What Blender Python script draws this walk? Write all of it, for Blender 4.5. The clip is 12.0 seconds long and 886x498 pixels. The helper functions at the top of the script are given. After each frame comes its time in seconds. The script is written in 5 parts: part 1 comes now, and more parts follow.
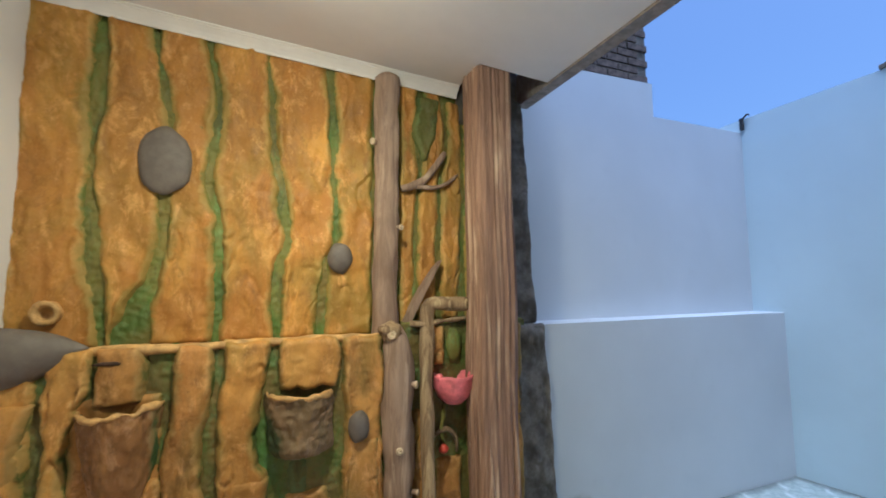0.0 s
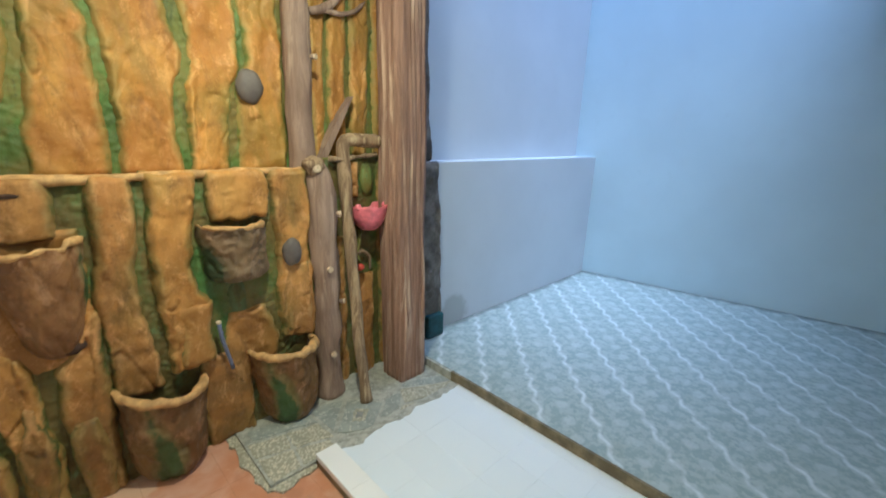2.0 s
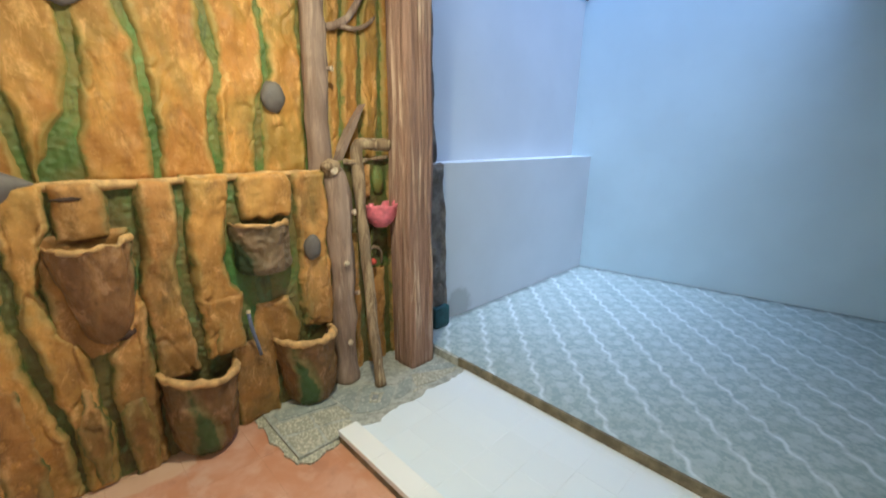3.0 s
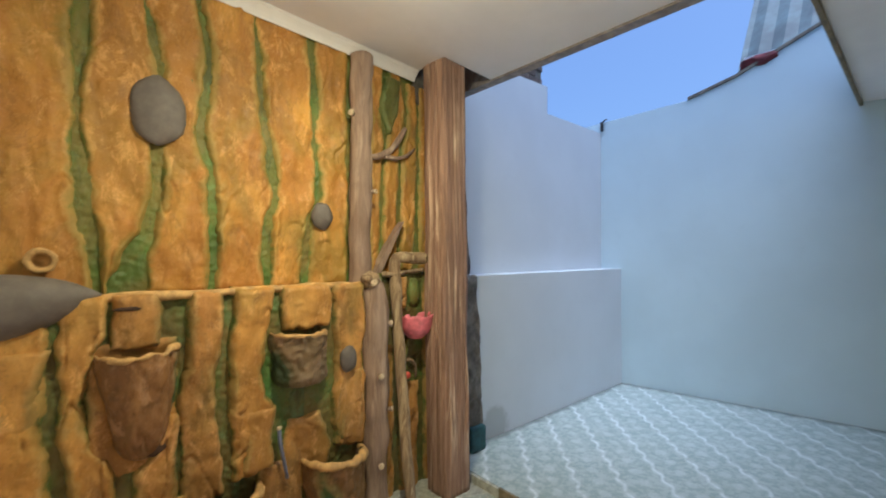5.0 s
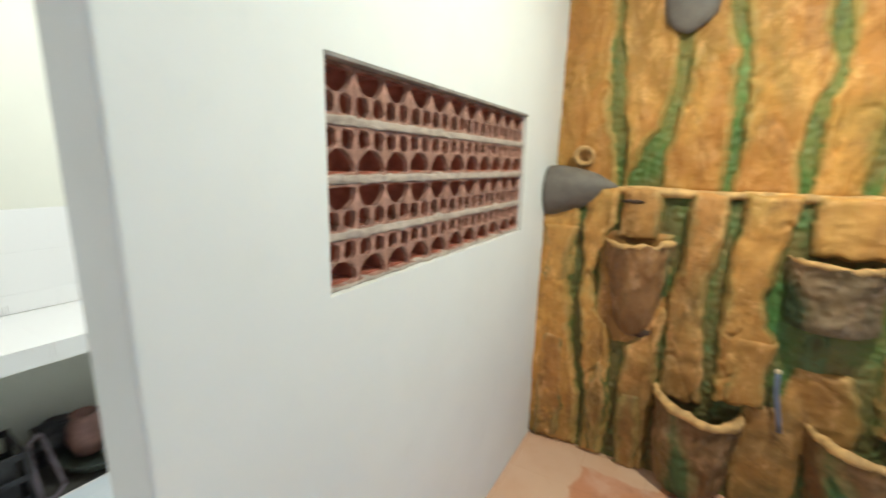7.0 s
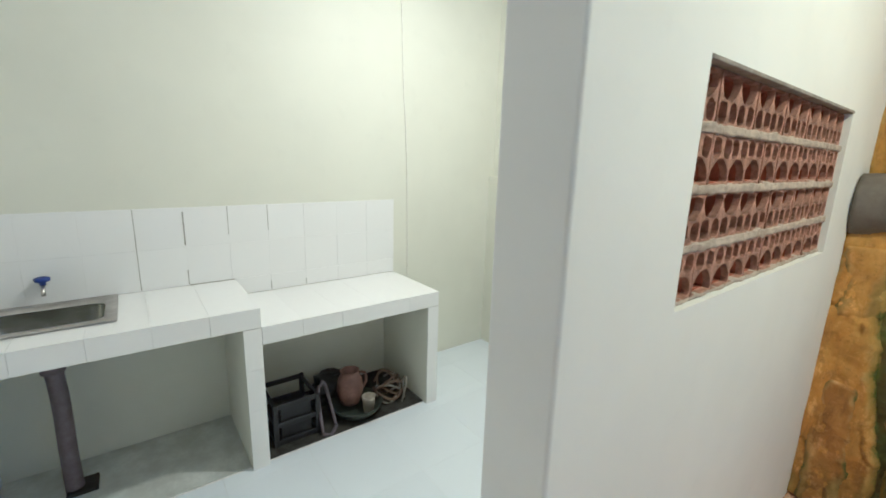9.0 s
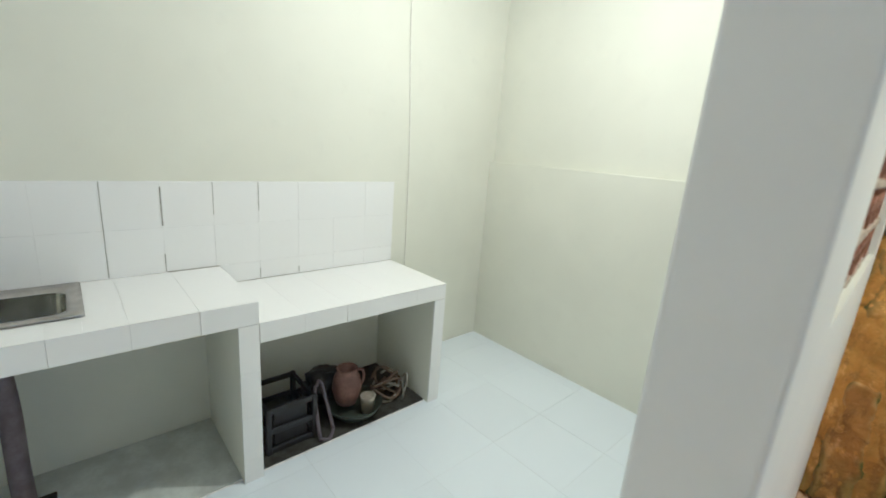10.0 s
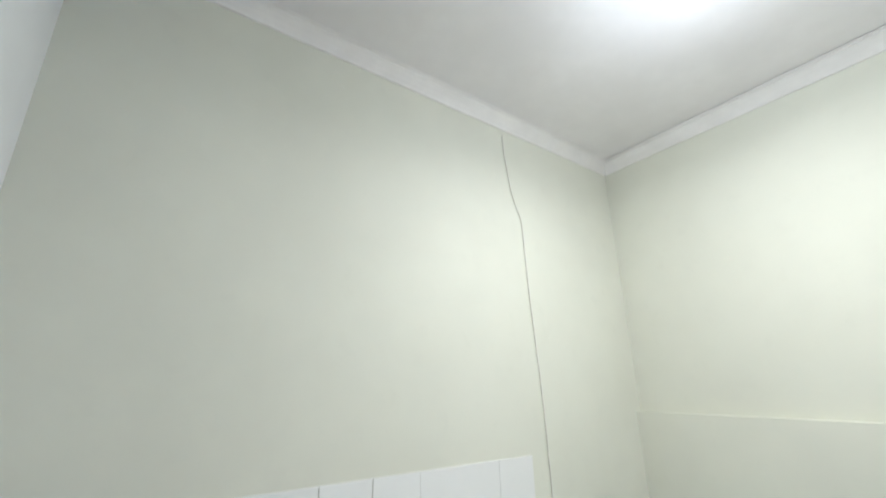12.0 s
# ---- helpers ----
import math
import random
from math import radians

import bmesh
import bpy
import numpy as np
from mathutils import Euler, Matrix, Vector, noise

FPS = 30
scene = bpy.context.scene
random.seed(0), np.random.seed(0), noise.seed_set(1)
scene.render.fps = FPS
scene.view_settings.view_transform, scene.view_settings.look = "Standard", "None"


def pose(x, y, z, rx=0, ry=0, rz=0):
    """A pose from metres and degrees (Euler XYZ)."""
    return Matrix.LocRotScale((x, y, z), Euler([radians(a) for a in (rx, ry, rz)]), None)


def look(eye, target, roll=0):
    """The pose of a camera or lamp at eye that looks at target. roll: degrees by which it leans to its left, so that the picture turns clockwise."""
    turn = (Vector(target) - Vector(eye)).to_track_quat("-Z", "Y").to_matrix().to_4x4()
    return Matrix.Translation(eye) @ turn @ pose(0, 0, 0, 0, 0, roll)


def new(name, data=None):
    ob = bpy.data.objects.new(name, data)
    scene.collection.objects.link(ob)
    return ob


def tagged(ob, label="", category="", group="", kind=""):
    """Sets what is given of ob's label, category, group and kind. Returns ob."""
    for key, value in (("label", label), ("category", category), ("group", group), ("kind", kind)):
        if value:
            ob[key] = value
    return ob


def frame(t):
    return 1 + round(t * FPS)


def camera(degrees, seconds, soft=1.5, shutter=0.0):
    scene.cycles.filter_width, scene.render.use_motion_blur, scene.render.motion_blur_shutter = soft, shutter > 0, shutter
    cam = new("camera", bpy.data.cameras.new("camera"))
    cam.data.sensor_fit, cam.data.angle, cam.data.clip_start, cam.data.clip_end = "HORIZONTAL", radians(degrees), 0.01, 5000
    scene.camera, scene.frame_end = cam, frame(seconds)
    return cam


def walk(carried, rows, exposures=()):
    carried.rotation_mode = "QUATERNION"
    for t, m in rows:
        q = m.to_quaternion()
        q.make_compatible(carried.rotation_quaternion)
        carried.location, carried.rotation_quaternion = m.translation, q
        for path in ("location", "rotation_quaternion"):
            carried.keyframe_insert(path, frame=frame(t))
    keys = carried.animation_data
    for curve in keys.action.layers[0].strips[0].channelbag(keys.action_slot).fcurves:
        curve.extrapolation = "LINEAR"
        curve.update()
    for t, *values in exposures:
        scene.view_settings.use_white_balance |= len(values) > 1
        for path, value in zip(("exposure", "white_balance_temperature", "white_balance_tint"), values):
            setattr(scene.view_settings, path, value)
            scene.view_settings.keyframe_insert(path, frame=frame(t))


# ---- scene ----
cam = camera(93.4, 12.0, soft=1.7, shutter=0.3)
PATH = [
    (0, (1.037, -2.294, 1.647), (1.769, -0.44, 1.812), -0.4),
    (0.5, (0.968, -2.224, 1.645), (1.928, -0.473, 1.751), -1.6),
    (1, (0.862, -2.195, 1.616), (2.057, -0.598, 1.468), 1.2),
    (1.5, (0.684, -2.223, 1.582), (2.034, -0.782, 1.261), 1.1),
    (2, (0.513, -2.284, 1.585), (1.86, -0.904, 1.055), 1.7),
    (2.5, (0.406, -2.362, 1.58), (1.707, -0.988, 0.933), 2.7),
    (3, (0.332, -2.396, 1.6), (1.684, -1.02, 1.073), 0.9),
    (3.5, (0.285, -2.412, 1.653), (1.725, -1.024, 1.637), -0.3),
    (3.7, (0.266, -2.416, 1.681), (1.713, -1.044, 1.837), -0.5),
    (5.3, (0.275, -2.366, 1.538), (1.452, -0.753, 1.438), -0.1),
    (5.5, (0.355, -2.36, 1.526), (1.353, -0.643, 1.288), 0.3),
    (6, (0.459, -2.28, 1.513), (0.993, -0.4, 1.091), 0.4),
    (6.5, (0.55, -2.246, 1.512), (0.459, -0.3, 1.062), 0.0),
    (7, (0.636, -2.291, 1.489), (-0.357, -0.604, 1.082), 1.4),
    (7.5, (0.695, -2.355, 1.497), (-0.831, -1.162, 0.998), 1.3),
    (7.6, (0.707, -2.363, 1.488), (-0.882, -1.253, 0.993), 0.7),
    (7.7, (0.686, -2.386, 1.501), (-0.935, -1.329, 0.994), 0.2),
    (9.3, (0.268, -2.577, 1.485), (-1.25, -1.337, 1.087), 2.3),
    (9.5, (0.197, -2.606, 1.474), (-1.274, -1.316, 1.059), 3.1),
    (10, (0.042, -2.638, 1.456), (-1.388, -1.322, 0.982), 4.4),
    (10.5, (-0.146, -2.661, 1.448), (-1.693, -1.473, 1.002), 3.0),
    (11, (-0.316, -2.68, 1.493), (-2.027, -1.671, 1.261), 1.3),
    (11.2, (-0.369, -2.692, 1.508), (-2.106, -1.706, 1.417), 1.0),
    (11.5, (-0.439, -2.674, 1.503), (-2.173, -1.693, 1.68), 0.5),
    (12, (-0.47, -2.645, 1.564), (-2.074, -1.616, 2.172), -1.2),
]
EXPOSURES = [(0, 0.82, 4380, 10), (1, 0.82, 4280, 10), (1.7, 0.96, 4180, 8), (2.5, 1.15, 4170, 7), (3.0, 1.16, 4270, 8), (3.5, 1.24, 4480, 10), (5.3, 0.88, 4640, 9), (6, 1.06, 4560, 7), (6.5, 1.21, 4320, 6),
             (7, 1.27, 4150, 6), (7.5, 1.22, 4140, 6), (9.5, 1.03, 4130, 5), (10, 1.04, 4130, 5), (10.5, 0.95, 4130, 5), (11.5, 0.90, 4110, 9), (12, 0.90, 4090, 9)]
walk(cam, [(t, look(eye, target, roll)) for t, eye, target, roll in PATH], EXPOSURES)

SKY_POWER, SUN_POWER = 0.105, 0.85
HALL_POWER, HALL_COLOR = 20.0, (1.0, 0.725, 0.318)
KITCHEN_POWER, KITCHEN_COLOR = 17.0, (1.0, 0.715, 0.40)

# ---- world, sun, lamps ----
world = bpy.data.worlds.new("world")
scene.world = world
world.use_nodes = True
wn = world.node_tree
sky = wn.nodes.new("ShaderNodeTexSky")
sky.sky_type = "NISHITA"
sky.sun_disc = False
sky.sun_elevation = radians(75)
sky.sun_rotation = radians(200)
sky.ozone_density = 0.35
sky.dust_density = 6.0
wn.nodes["Background"].inputs["Strength"].default_value = SKY_POWER
wn.links.new(sky.outputs[0], wn.nodes["Background"].inputs["Color"])


def lamp(name, kind, m, power, color, size=0.1, spread=180):
    data = bpy.data.lights.new(name, kind)
    data.energy, data.color = power, color
    if kind == "SUN":
        data.angle = radians(size)
    elif kind == "POINT":
        data.shadow_soft_size = size
    else:
        data.shape, data.size = "DISK", size
        data.spread = radians(spread)
    ob = new(name, data)
    ob.matrix_world = m
    return ob


lamp("sun", "SUN", look((1.5, -2.2, 9), (3.6, -1, 0)), SUN_POWER, (1.0, 0.97, 0.93), 52)
# Each bulb throws most of its light down and some of it all round.
lamp("hall_bulb_round", "POINT", pose(1.126, -1.135, 2.738), HALL_POWER * 0.54, HALL_COLOR, 0.025)
lamp("kitchen_bulb_round", "POINT", pose(-0.962, -1.278, 2.845), KITCHEN_POWER * 0.30, KITCHEN_COLOR, 0.025)
lamp("hall_bulb", "AREA", pose(1.126, -1.135, 2.69), HALL_POWER * 0.78, HALL_COLOR, 0.07, 172)
lamp("kitchen_bulb", "AREA", pose(-0.962, -1.278, 2.805), KITCHEN_POWER * 0.80, KITCHEN_COLOR, 0.07)


# ---- materials ----
class Nodes:
    """A node material with object coordinates at hand."""

    def __init__(self, name, rough=0.7, metal=0.0):
        self.mat = bpy.data.materials.new(name)
        self.mat.use_nodes = True
        self.t = self.mat.node_tree
        self.bsdf = self.t.nodes["Principled BSDF"]
        self.bsdf.inputs["Roughness"].default_value = rough
        self.bsdf.inputs["Metallic"].default_value = metal
        self.coord = self.t.nodes.new("ShaderNodeTexCoord").outputs["Object"]

    def put(self, socket, value):
        if isinstance(value, (int, float)):
            socket.default_value = value
        elif isinstance(value, tuple):
            socket.default_value = (*value, 1.0) if len(value) == 3 and len(socket.default_value) == 4 else value
        else:
            self.t.links.new(value, socket)

    def scaled(self, sx, sy, sz, rz=0.0):
        n = self.t.nodes.new("ShaderNodeMapping")
        n.inputs["Scale"].default_value = (sx, sy, sz)
        n.inputs["Rotation"].default_value = (0, 0, radians(rz))
        self.t.links.new(self.coord, n.inputs["Vector"])
        return n.outputs[0]

    def noise(self, scale, detail=4.0, vec=None, rough=0.55, dist=0.0):
        n = self.t.nodes.new("ShaderNodeTexNoise")
        n.inputs["Scale"].default_value, n.inputs["Detail"].default_value = scale, detail
        n.inputs["Roughness"].default_value, n.inputs["Distortion"].default_value = rough, dist
        self.t.links.new(vec or self.coord, n.inputs["Vector"])
        return n.outputs["Fac"]

    def ramp(self, fac, lo, hi, a=0.0, b=1.0):
        n = self.t.nodes.new("ShaderNodeMapRange")
        n.interpolation_type = "SMOOTHSTEP"
        for k, v in (("Value", fac), ("From Min", lo), ("From Max", hi), ("To Min", a), ("To Max", b)):
            self.put(n.inputs[k], v)
        return n.outputs[0]

    def math(self, op, a, b=0.0, c=0.0):
        n = self.t.nodes.new("ShaderNodeMath")
        n.operation = op
        for s, v in zip(n.inputs, (a, b, c)):
            self.put(s, v)
        return n.outputs[0]

    def mix(self, fac, a, b, kind="MIX"):
        n = self.t.nodes.new("ShaderNodeMix")
        n.data_type, n.blend_type = "RGBA", kind
        for k, v in ((0, fac), (6, a), (7, b)):
            self.put(n.inputs[k], v)
        return n.outputs[2]

    def xyz(self):
        n = self.t.nodes.new("ShaderNodeSeparateXYZ")
        self.t.links.new(self.coord, n.inputs[0])
        return n.outputs

    def random(self):
        return self.t.nodes.new("ShaderNodeObjectInfo").outputs["Random"]

    def attribute(self, name):
        n = self.t.nodes.new("ShaderNodeAttribute")
        n.attribute_name = name
        return n.outputs["Fac"]

    def bump(self, height, strength=0.3, distance=0.01):
        n = self.t.nodes.new("ShaderNodeBump")
        n.inputs["Strength"].default_value, n.inputs["Distance"].default_value = strength, distance
        self.t.links.new(height, n.inputs["Height"])
        self.t.links.new(n.outputs[0], self.bsdf.inputs["Normal"])

    def done(self, color, rough=None):
        self.put(self.bsdf.inputs["Base Color"], color)
        if rough is not None:
            self.put(self.bsdf.inputs["Roughness"], rough)
        return self.mat


def plain(name, color, rough=0.6, metal=0.0, spread=0.15, scale=12.0, bump=0.15):
    """One colour with blotches at two scales and a fine relief."""
    n = Nodes(name, rough, metal)
    dark = tuple(c * (1 - spread) for c in color)
    light = tuple(min(1.0, c * (1 + spread)) for c in color)
    c = n.mix(n.ramp(n.noise(scale), 0.3, 0.7), dark, light)
    c = n.mix(n.ramp(n.noise(scale * 6, 2.0), 0.35, 0.75, 0.0, 0.35), c, dark)
    n.bump(n.noise(scale * 12, 3.0), bump, 0.004)
    return n.done(c)


def wall_paint(name, color, stain, height=0.5, damp=None):
    """Emulsion on plaster: roller marks, faint clouds, damp marks low down with ragged tops."""
    n = Nodes(name, 0.75)
    c = n.mix(n.ramp(n.noise(1.3, 3.0), 0.3, 0.7), color, tuple(v * 0.93 for v in color))
    c = n.mix(n.ramp(n.noise(9.0, 5.0), 0.55, 0.8, 0.0, 0.25), c, tuple(v * 0.86 for v in color))
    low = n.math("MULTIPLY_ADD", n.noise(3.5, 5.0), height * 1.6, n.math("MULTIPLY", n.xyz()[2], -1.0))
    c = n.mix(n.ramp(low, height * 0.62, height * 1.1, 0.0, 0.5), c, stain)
    if damp:
        x, _, z = n.xyz()
        dx, dz = n.math("SUBTRACT", x, damp[0]), n.math("SUBTRACT", z, damp[1])
        far = n.math("SQRT", n.math("ADD", n.math("MULTIPLY", dx, dx), n.math("MULTIPLY", dz, dz)))
        far = n.math("ADD", far, n.math("MULTIPLY_ADD", n.noise(9.0, 4.0), 0.16, -0.08))
        c = n.mix(n.ramp(far, damp[2] * 0.6, damp[2], 0.6, 0.0), c, stain)
    n.bump(n.noise(90.0, 4.0), 0.08, 0.003)
    return n.done(c)


def bark_paint(name, tones, green=(0.035, 0.12, 0.02), stretch=0.35, moss=0.0, olive=(0.20, 0.16, 0.03), wash=0.6):
    """Painted concrete bark: golden and brown washes, olive glaze, pale worn crests with lip highlights painted in,
    dark specks, green run-over along the edges.
    """
    n = Nodes(name, 0.55)
    a, b, dark = tones
    pale = tuple(min(1, 1.2 * v + 0.075) for v in a)
    long_ = n.scaled(1.0, 1.0, stretch)
    c = n.mix(n.ramp(n.noise(5.0, 7.0, long_, 0.65, 0.5), 0.36, 0.62), a, b)
    c = n.mix(n.ramp(n.noise(2.4, 5.0, n.scaled(1.0, 1.0, 0.5), 0.65, 0.6), 0.44, 0.62, 0.0, wash), c, olive)
    c = n.mix(n.ramp(n.noise(1.9, 5.0, n.scaled(1.0, 1.0, 0.55), 0.6, 0.5), 0.44, 0.60, 0.0, 0.7), c, tuple(0.62 * p + 0.38 * q for p, q in zip(b, dark)))
    c = n.mix(n.ramp(n.noise(4.2, 7.0, n.scaled(1.3, 1.3, 0.55), 0.72, 0.6), 0.52, 0.68, 0.0, 0.6), c, dark)
    c = n.mix(n.ramp(n.noise(11.0, 7.0, n.scaled(1.0, 1.0, 0.6), 0.75, 0.4), 0.52, 0.66, 0.0, 0.6), c, pale)
    c = n.mix(n.ramp(n.noise(30.0, 6.0, None, 0.75), 0.54, 0.70, 0.0, 0.42), c, dark)
    c = n.mix(n.ramp(n.noise(70.0, 4.0, None, 0.7), 0.56, 0.70, 0.0, 0.25), c, pale)
    if moss:
        c = n.mix(n.ramp(n.noise(3.0, 7.0, n.scaled(1.0, 1.0, 0.6), 0.65, 0.5), 0.48, 0.62, 0.0, moss), c, (0.055, 0.052, 0.016))
    # crests beside the grooves worn pale, lip highlights painted in too, with green paint slopped over the very edge
    rim = n.math("ADD", n.attribute("edge"), n.math("MULTIPLY_ADD", n.noise(7.0, 6.0, None, 0.7), 2.2, -1.15))
    c = n.mix(n.ramp(rim, 0.5, 0.85, 0.0, 0.75), c, pale)
    crack = n.ramp(n.math("ABSOLUTE", n.math("SUBTRACT", n.noise(3.4, 6.0, long_, 0.7, 0.8), 0.5)), 0.003, 0.018, 0.2, 0.0)
    c = n.mix(n.math("MULTIPLY", crack, n.ramp(n.noise(2.2), 0.42, 0.58)), c, tuple(v * 0.35 for v in dark))
    soft = n.math("ADD", n.attribute("edge"), n.math("MULTIPLY_ADD", n.noise(3.5, 6.0, None, 0.65), 2.1, -1.05))
    c = n.mix(n.ramp(soft, 0.42, 0.95, 0.0, 0.68), c, tuple(0.5 * g + 0.5 * o for g, o in zip(green, olive)))
    edge = n.math("ADD", n.attribute("edge"), n.math("MULTIPLY_ADD", n.noise(9.0, 5.0, None, 0.7), 1.3, -0.65))
    c = n.mix(n.ramp(edge, 0.8, 1.1, 0.0, 0.85), c, green)
    c = n.mix(n.ramp(n.random(), 0.0, 1.0, 0.0, 0.2), c, dark)
    h = n.math("ADD", n.math("MULTIPLY", n.noise(14.0, 7.0, long_, 0.7), 0.7), n.math("MULTIPLY", n.noise(75.0, 6.0, None, 0.75), 0.6))
    n.bump(h, 0.45, 0.012)
    return n.done(c, n.ramp(n.noise(20.0), 0.3, 0.7, 0.45, 0.75))


def wood_bark(name, a, b, pale, fine=1.0):
    """Vertical fibres with pale torn streaks."""
    n = Nodes(name, 0.8)
    v = n.scaled(20.0 * fine, 20.0 * fine, 1.6)
    c = n.mix(n.ramp(n.noise(1.0, 6.0, v, 0.7, 0.7), 0.35, 0.65), a, b)
    torn = n.math("MULTIPLY", n.ramp(n.noise(1.0, 5.0, n.scaled(13.0 * fine, 13.0 * fine, 1.1), 0.65, 0.9), 0.50, 0.66), n.ramp(n.noise(3.0, 4.0, n.scaled(1, 1, 0.6)), 0.38, 0.58, 0.15, 0.85))
    c = n.mix(torn, c, pale)
    c = n.mix(n.ramp(n.noise(4.0, 4.0), 0.5, 0.8, 0.0, 0.5), c, tuple(x * 0.5 for x in a))
    n.bump(n.noise(1.0, 6.0, v, 0.7), 0.8, 0.012)
    return n.done(c)


def tile_glaze(name, color, rough=0.25, vein=(0.6, 0.62, 0.6), amount=0.25, dirt=0.3):
    n = Nodes(name, rough)
    c = n.mix(n.ramp(n.noise(2.5, 4.0, None, 0.5, 0.3), 0.35, 0.75, 0.0, amount), color, vein)
    c = n.mix(n.ramp(n.random(), 0.0, 1.0, 0.0, 0.2), c, tuple(v * 0.9 for v in color))
    c = n.mix(n.ramp(n.noise(18.0, 5.0), 0.62, 0.8, 0.0, dirt), c, tuple(v * 0.7 for v in color))
    n.bump(n.noise(30.0, 2.0), 0.05, 0.003)
    return n.done(c, n.ramp(n.noise(40.0, 2.0), 0.3, 0.7, rough * 0.95, rough * 1.15))


def court_floor(name):
    """Grey-green printed tiles with pale wavy lines running across the yard."""
    n = Nodes(name, 0.45)
    c = n.mix(n.ramp(n.noise(30.0, 5.0), 0.38, 0.62), (0.285, 0.345, 0.335), (0.39, 0.445, 0.43))
    c = n.mix(n.ramp(n.noise(5.0, 4.0), 0.5, 0.75, 0.0, 0.5), c, (0.26, 0.31, 0.28))
    x, y, _ = n.xyz()
    along = n.math("MULTIPLY", n.math("ADD", x, y), 0.7071)
    across = n.math("MULTIPLY", n.math("SUBTRACT", x, y), 0.7071)
    wob = n.math("MULTIPLY", n.math("SINE", n.math("MULTIPLY", along, 43.3)), 0.012)
    wob = n.math("ADD", wob, n.math("MULTIPLY_ADD", n.noise(24.0, 3.0), 0.022, -0.011))
    # pale rosettes printed between the lines
    ca, cb = n.math("COSINE", n.math("MULTIPLY_ADD", across, 21.66, 1.73)), n.math("COSINE", n.math("MULTIPLY", along, 43.3))
    rose = n.math("MULTIPLY", n.math("MULTIPLY_ADD", cb, 0.5, 0.5), n.math("MULTIPLY", ca, ca))
    rose = n.math("ADD", rose, n.math("MULTIPLY_ADD", n.noise(34.0, 4.0), 1.2, -0.6))
    c = n.mix(n.ramp(rose, 0.3, 0.75, 0.0, 0.45), c, (0.52, 0.58, 0.57))
    s = n.math("PINGPONG", n.math("ADD", n.math("ADD", across, wob), 0.08), 0.145)
    line = n.ramp(s, 0.002, 0.021, 0.62, 0.0)
    line = n.math("MULTIPLY", line, n.ramp(n.noise(14.0, 4.0), 0.34, 0.6, 0.25, 1.0))
    c = n.mix(line, c, (0.74, 0.79, 0.80))
    # dark ragged band along the foot of the walls
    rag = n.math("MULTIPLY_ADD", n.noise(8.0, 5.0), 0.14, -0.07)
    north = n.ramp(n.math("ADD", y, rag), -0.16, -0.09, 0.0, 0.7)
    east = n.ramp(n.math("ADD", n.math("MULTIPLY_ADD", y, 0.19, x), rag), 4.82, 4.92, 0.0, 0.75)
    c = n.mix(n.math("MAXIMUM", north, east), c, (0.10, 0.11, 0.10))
    n.bump(n.noise(60.0, 3.0), 0.1, 0.003)
    return n.done(c, n.ramp(n.noise(6.0), 0.3, 0.7, 0.3, 0.6))


def patch_floor(name):
    n = Nodes(name, 0.55)
    c = n.mix(n.ramp(n.noise(22.0, 5.0), 0.35, 0.65), (0.30, 0.30, 0.25), (0.48, 0.48, 0.41))
    c = n.mix(n.ramp(n.random(), 0.2, 0.8, 0.0, 0.6), c, (0.26, 0.3, 0.28))
    c = n.mix(n.ramp(n.noise(60.0, 2.0), 0.58, 0.68, 0.0, 0.7), c, (0.6, 0.6, 0.52))
    n.bump(n.noise(70.0, 3.0), 0.3, 0.004)
    return n.done(c)


def hall_tile(name):
    """Orange floor tiles, beige along the partition wall and in the corner with a wavy border."""
    n = Nodes(name, 0.4)
    pos = n.t.nodes.new("ShaderNodeNewGeometry").outputs["Position"]
    sep = n.t.nodes.new("ShaderNodeSeparateXYZ")
    n.t.links.new(pos, sep.inputs[0])
    wave = n.math("MULTIPLY_ADD", n.noise(5.0, 3.0, pos), 0.16, -0.08)
    x, y = n.math("ADD", sep.outputs[0], wave), n.math("ADD", sep.outputs[1], wave)
    corner = n.math("MULTIPLY", n.ramp(y, -0.335, -0.315), n.ramp(x, 0.66, 0.68, 1.0, 0.0))
    beige_zone = n.math("MAXIMUM", n.ramp(x, 0.315, 0.335, 1.0, 0.0), corner)
    orange = n.mix(n.ramp(n.noise(3.2, 5.0, pos, 0.6, 0.4), 0.42, 0.68, 0.0, 0.8), (0.53, 0.25, 0.12), (0.64, 0.39, 0.27))
    orange = n.mix(n.ramp(n.noise(2.1, 5.0, pos, 0.6), 0.56, 0.70, 0.0, 0.6), orange, (0.66, 0.54, 0.46))
    orange = n.mix(n.ramp(n.noise(8.5, 3.0, pos, 0.45), 0.54, 0.66, 0.0, 0.5), orange, (0.64, 0.40, 0.27))
    orange = n.mix(n.ramp(n.noise(5.0, 4.0, pos, 0.6), 0.56, 0.70, 0.0, 0.55), orange, (0.40, 0.19, 0.10))
    beige = n.mix(n.ramp(n.noise(3.0, 4.0, pos), 0.4, 0.7), (0.66, 0.46, 0.31), (0.62, 0.40, 0.25))
    c = n.mix(beige_zone, orange, beige)
    c = n.mix(n.ramp(n.random(), 0.0, 1.0, 0.0, 0.15), c, (0.5, 0.26, 0.14))
    c = n.mix(n.ramp(n.noise(20.0, 5.0, pos), 0.6, 0.8, 0.0, 0.3), c, (0.4, 0.24, 0.15))
    n.bump(n.noise(30.0, 2.0, pos), 0.05, 0.003)
    return n.done(c, n.ramp(n.noise(12.0, 3.0, pos), 0.3, 0.7, 0.34, 0.5))


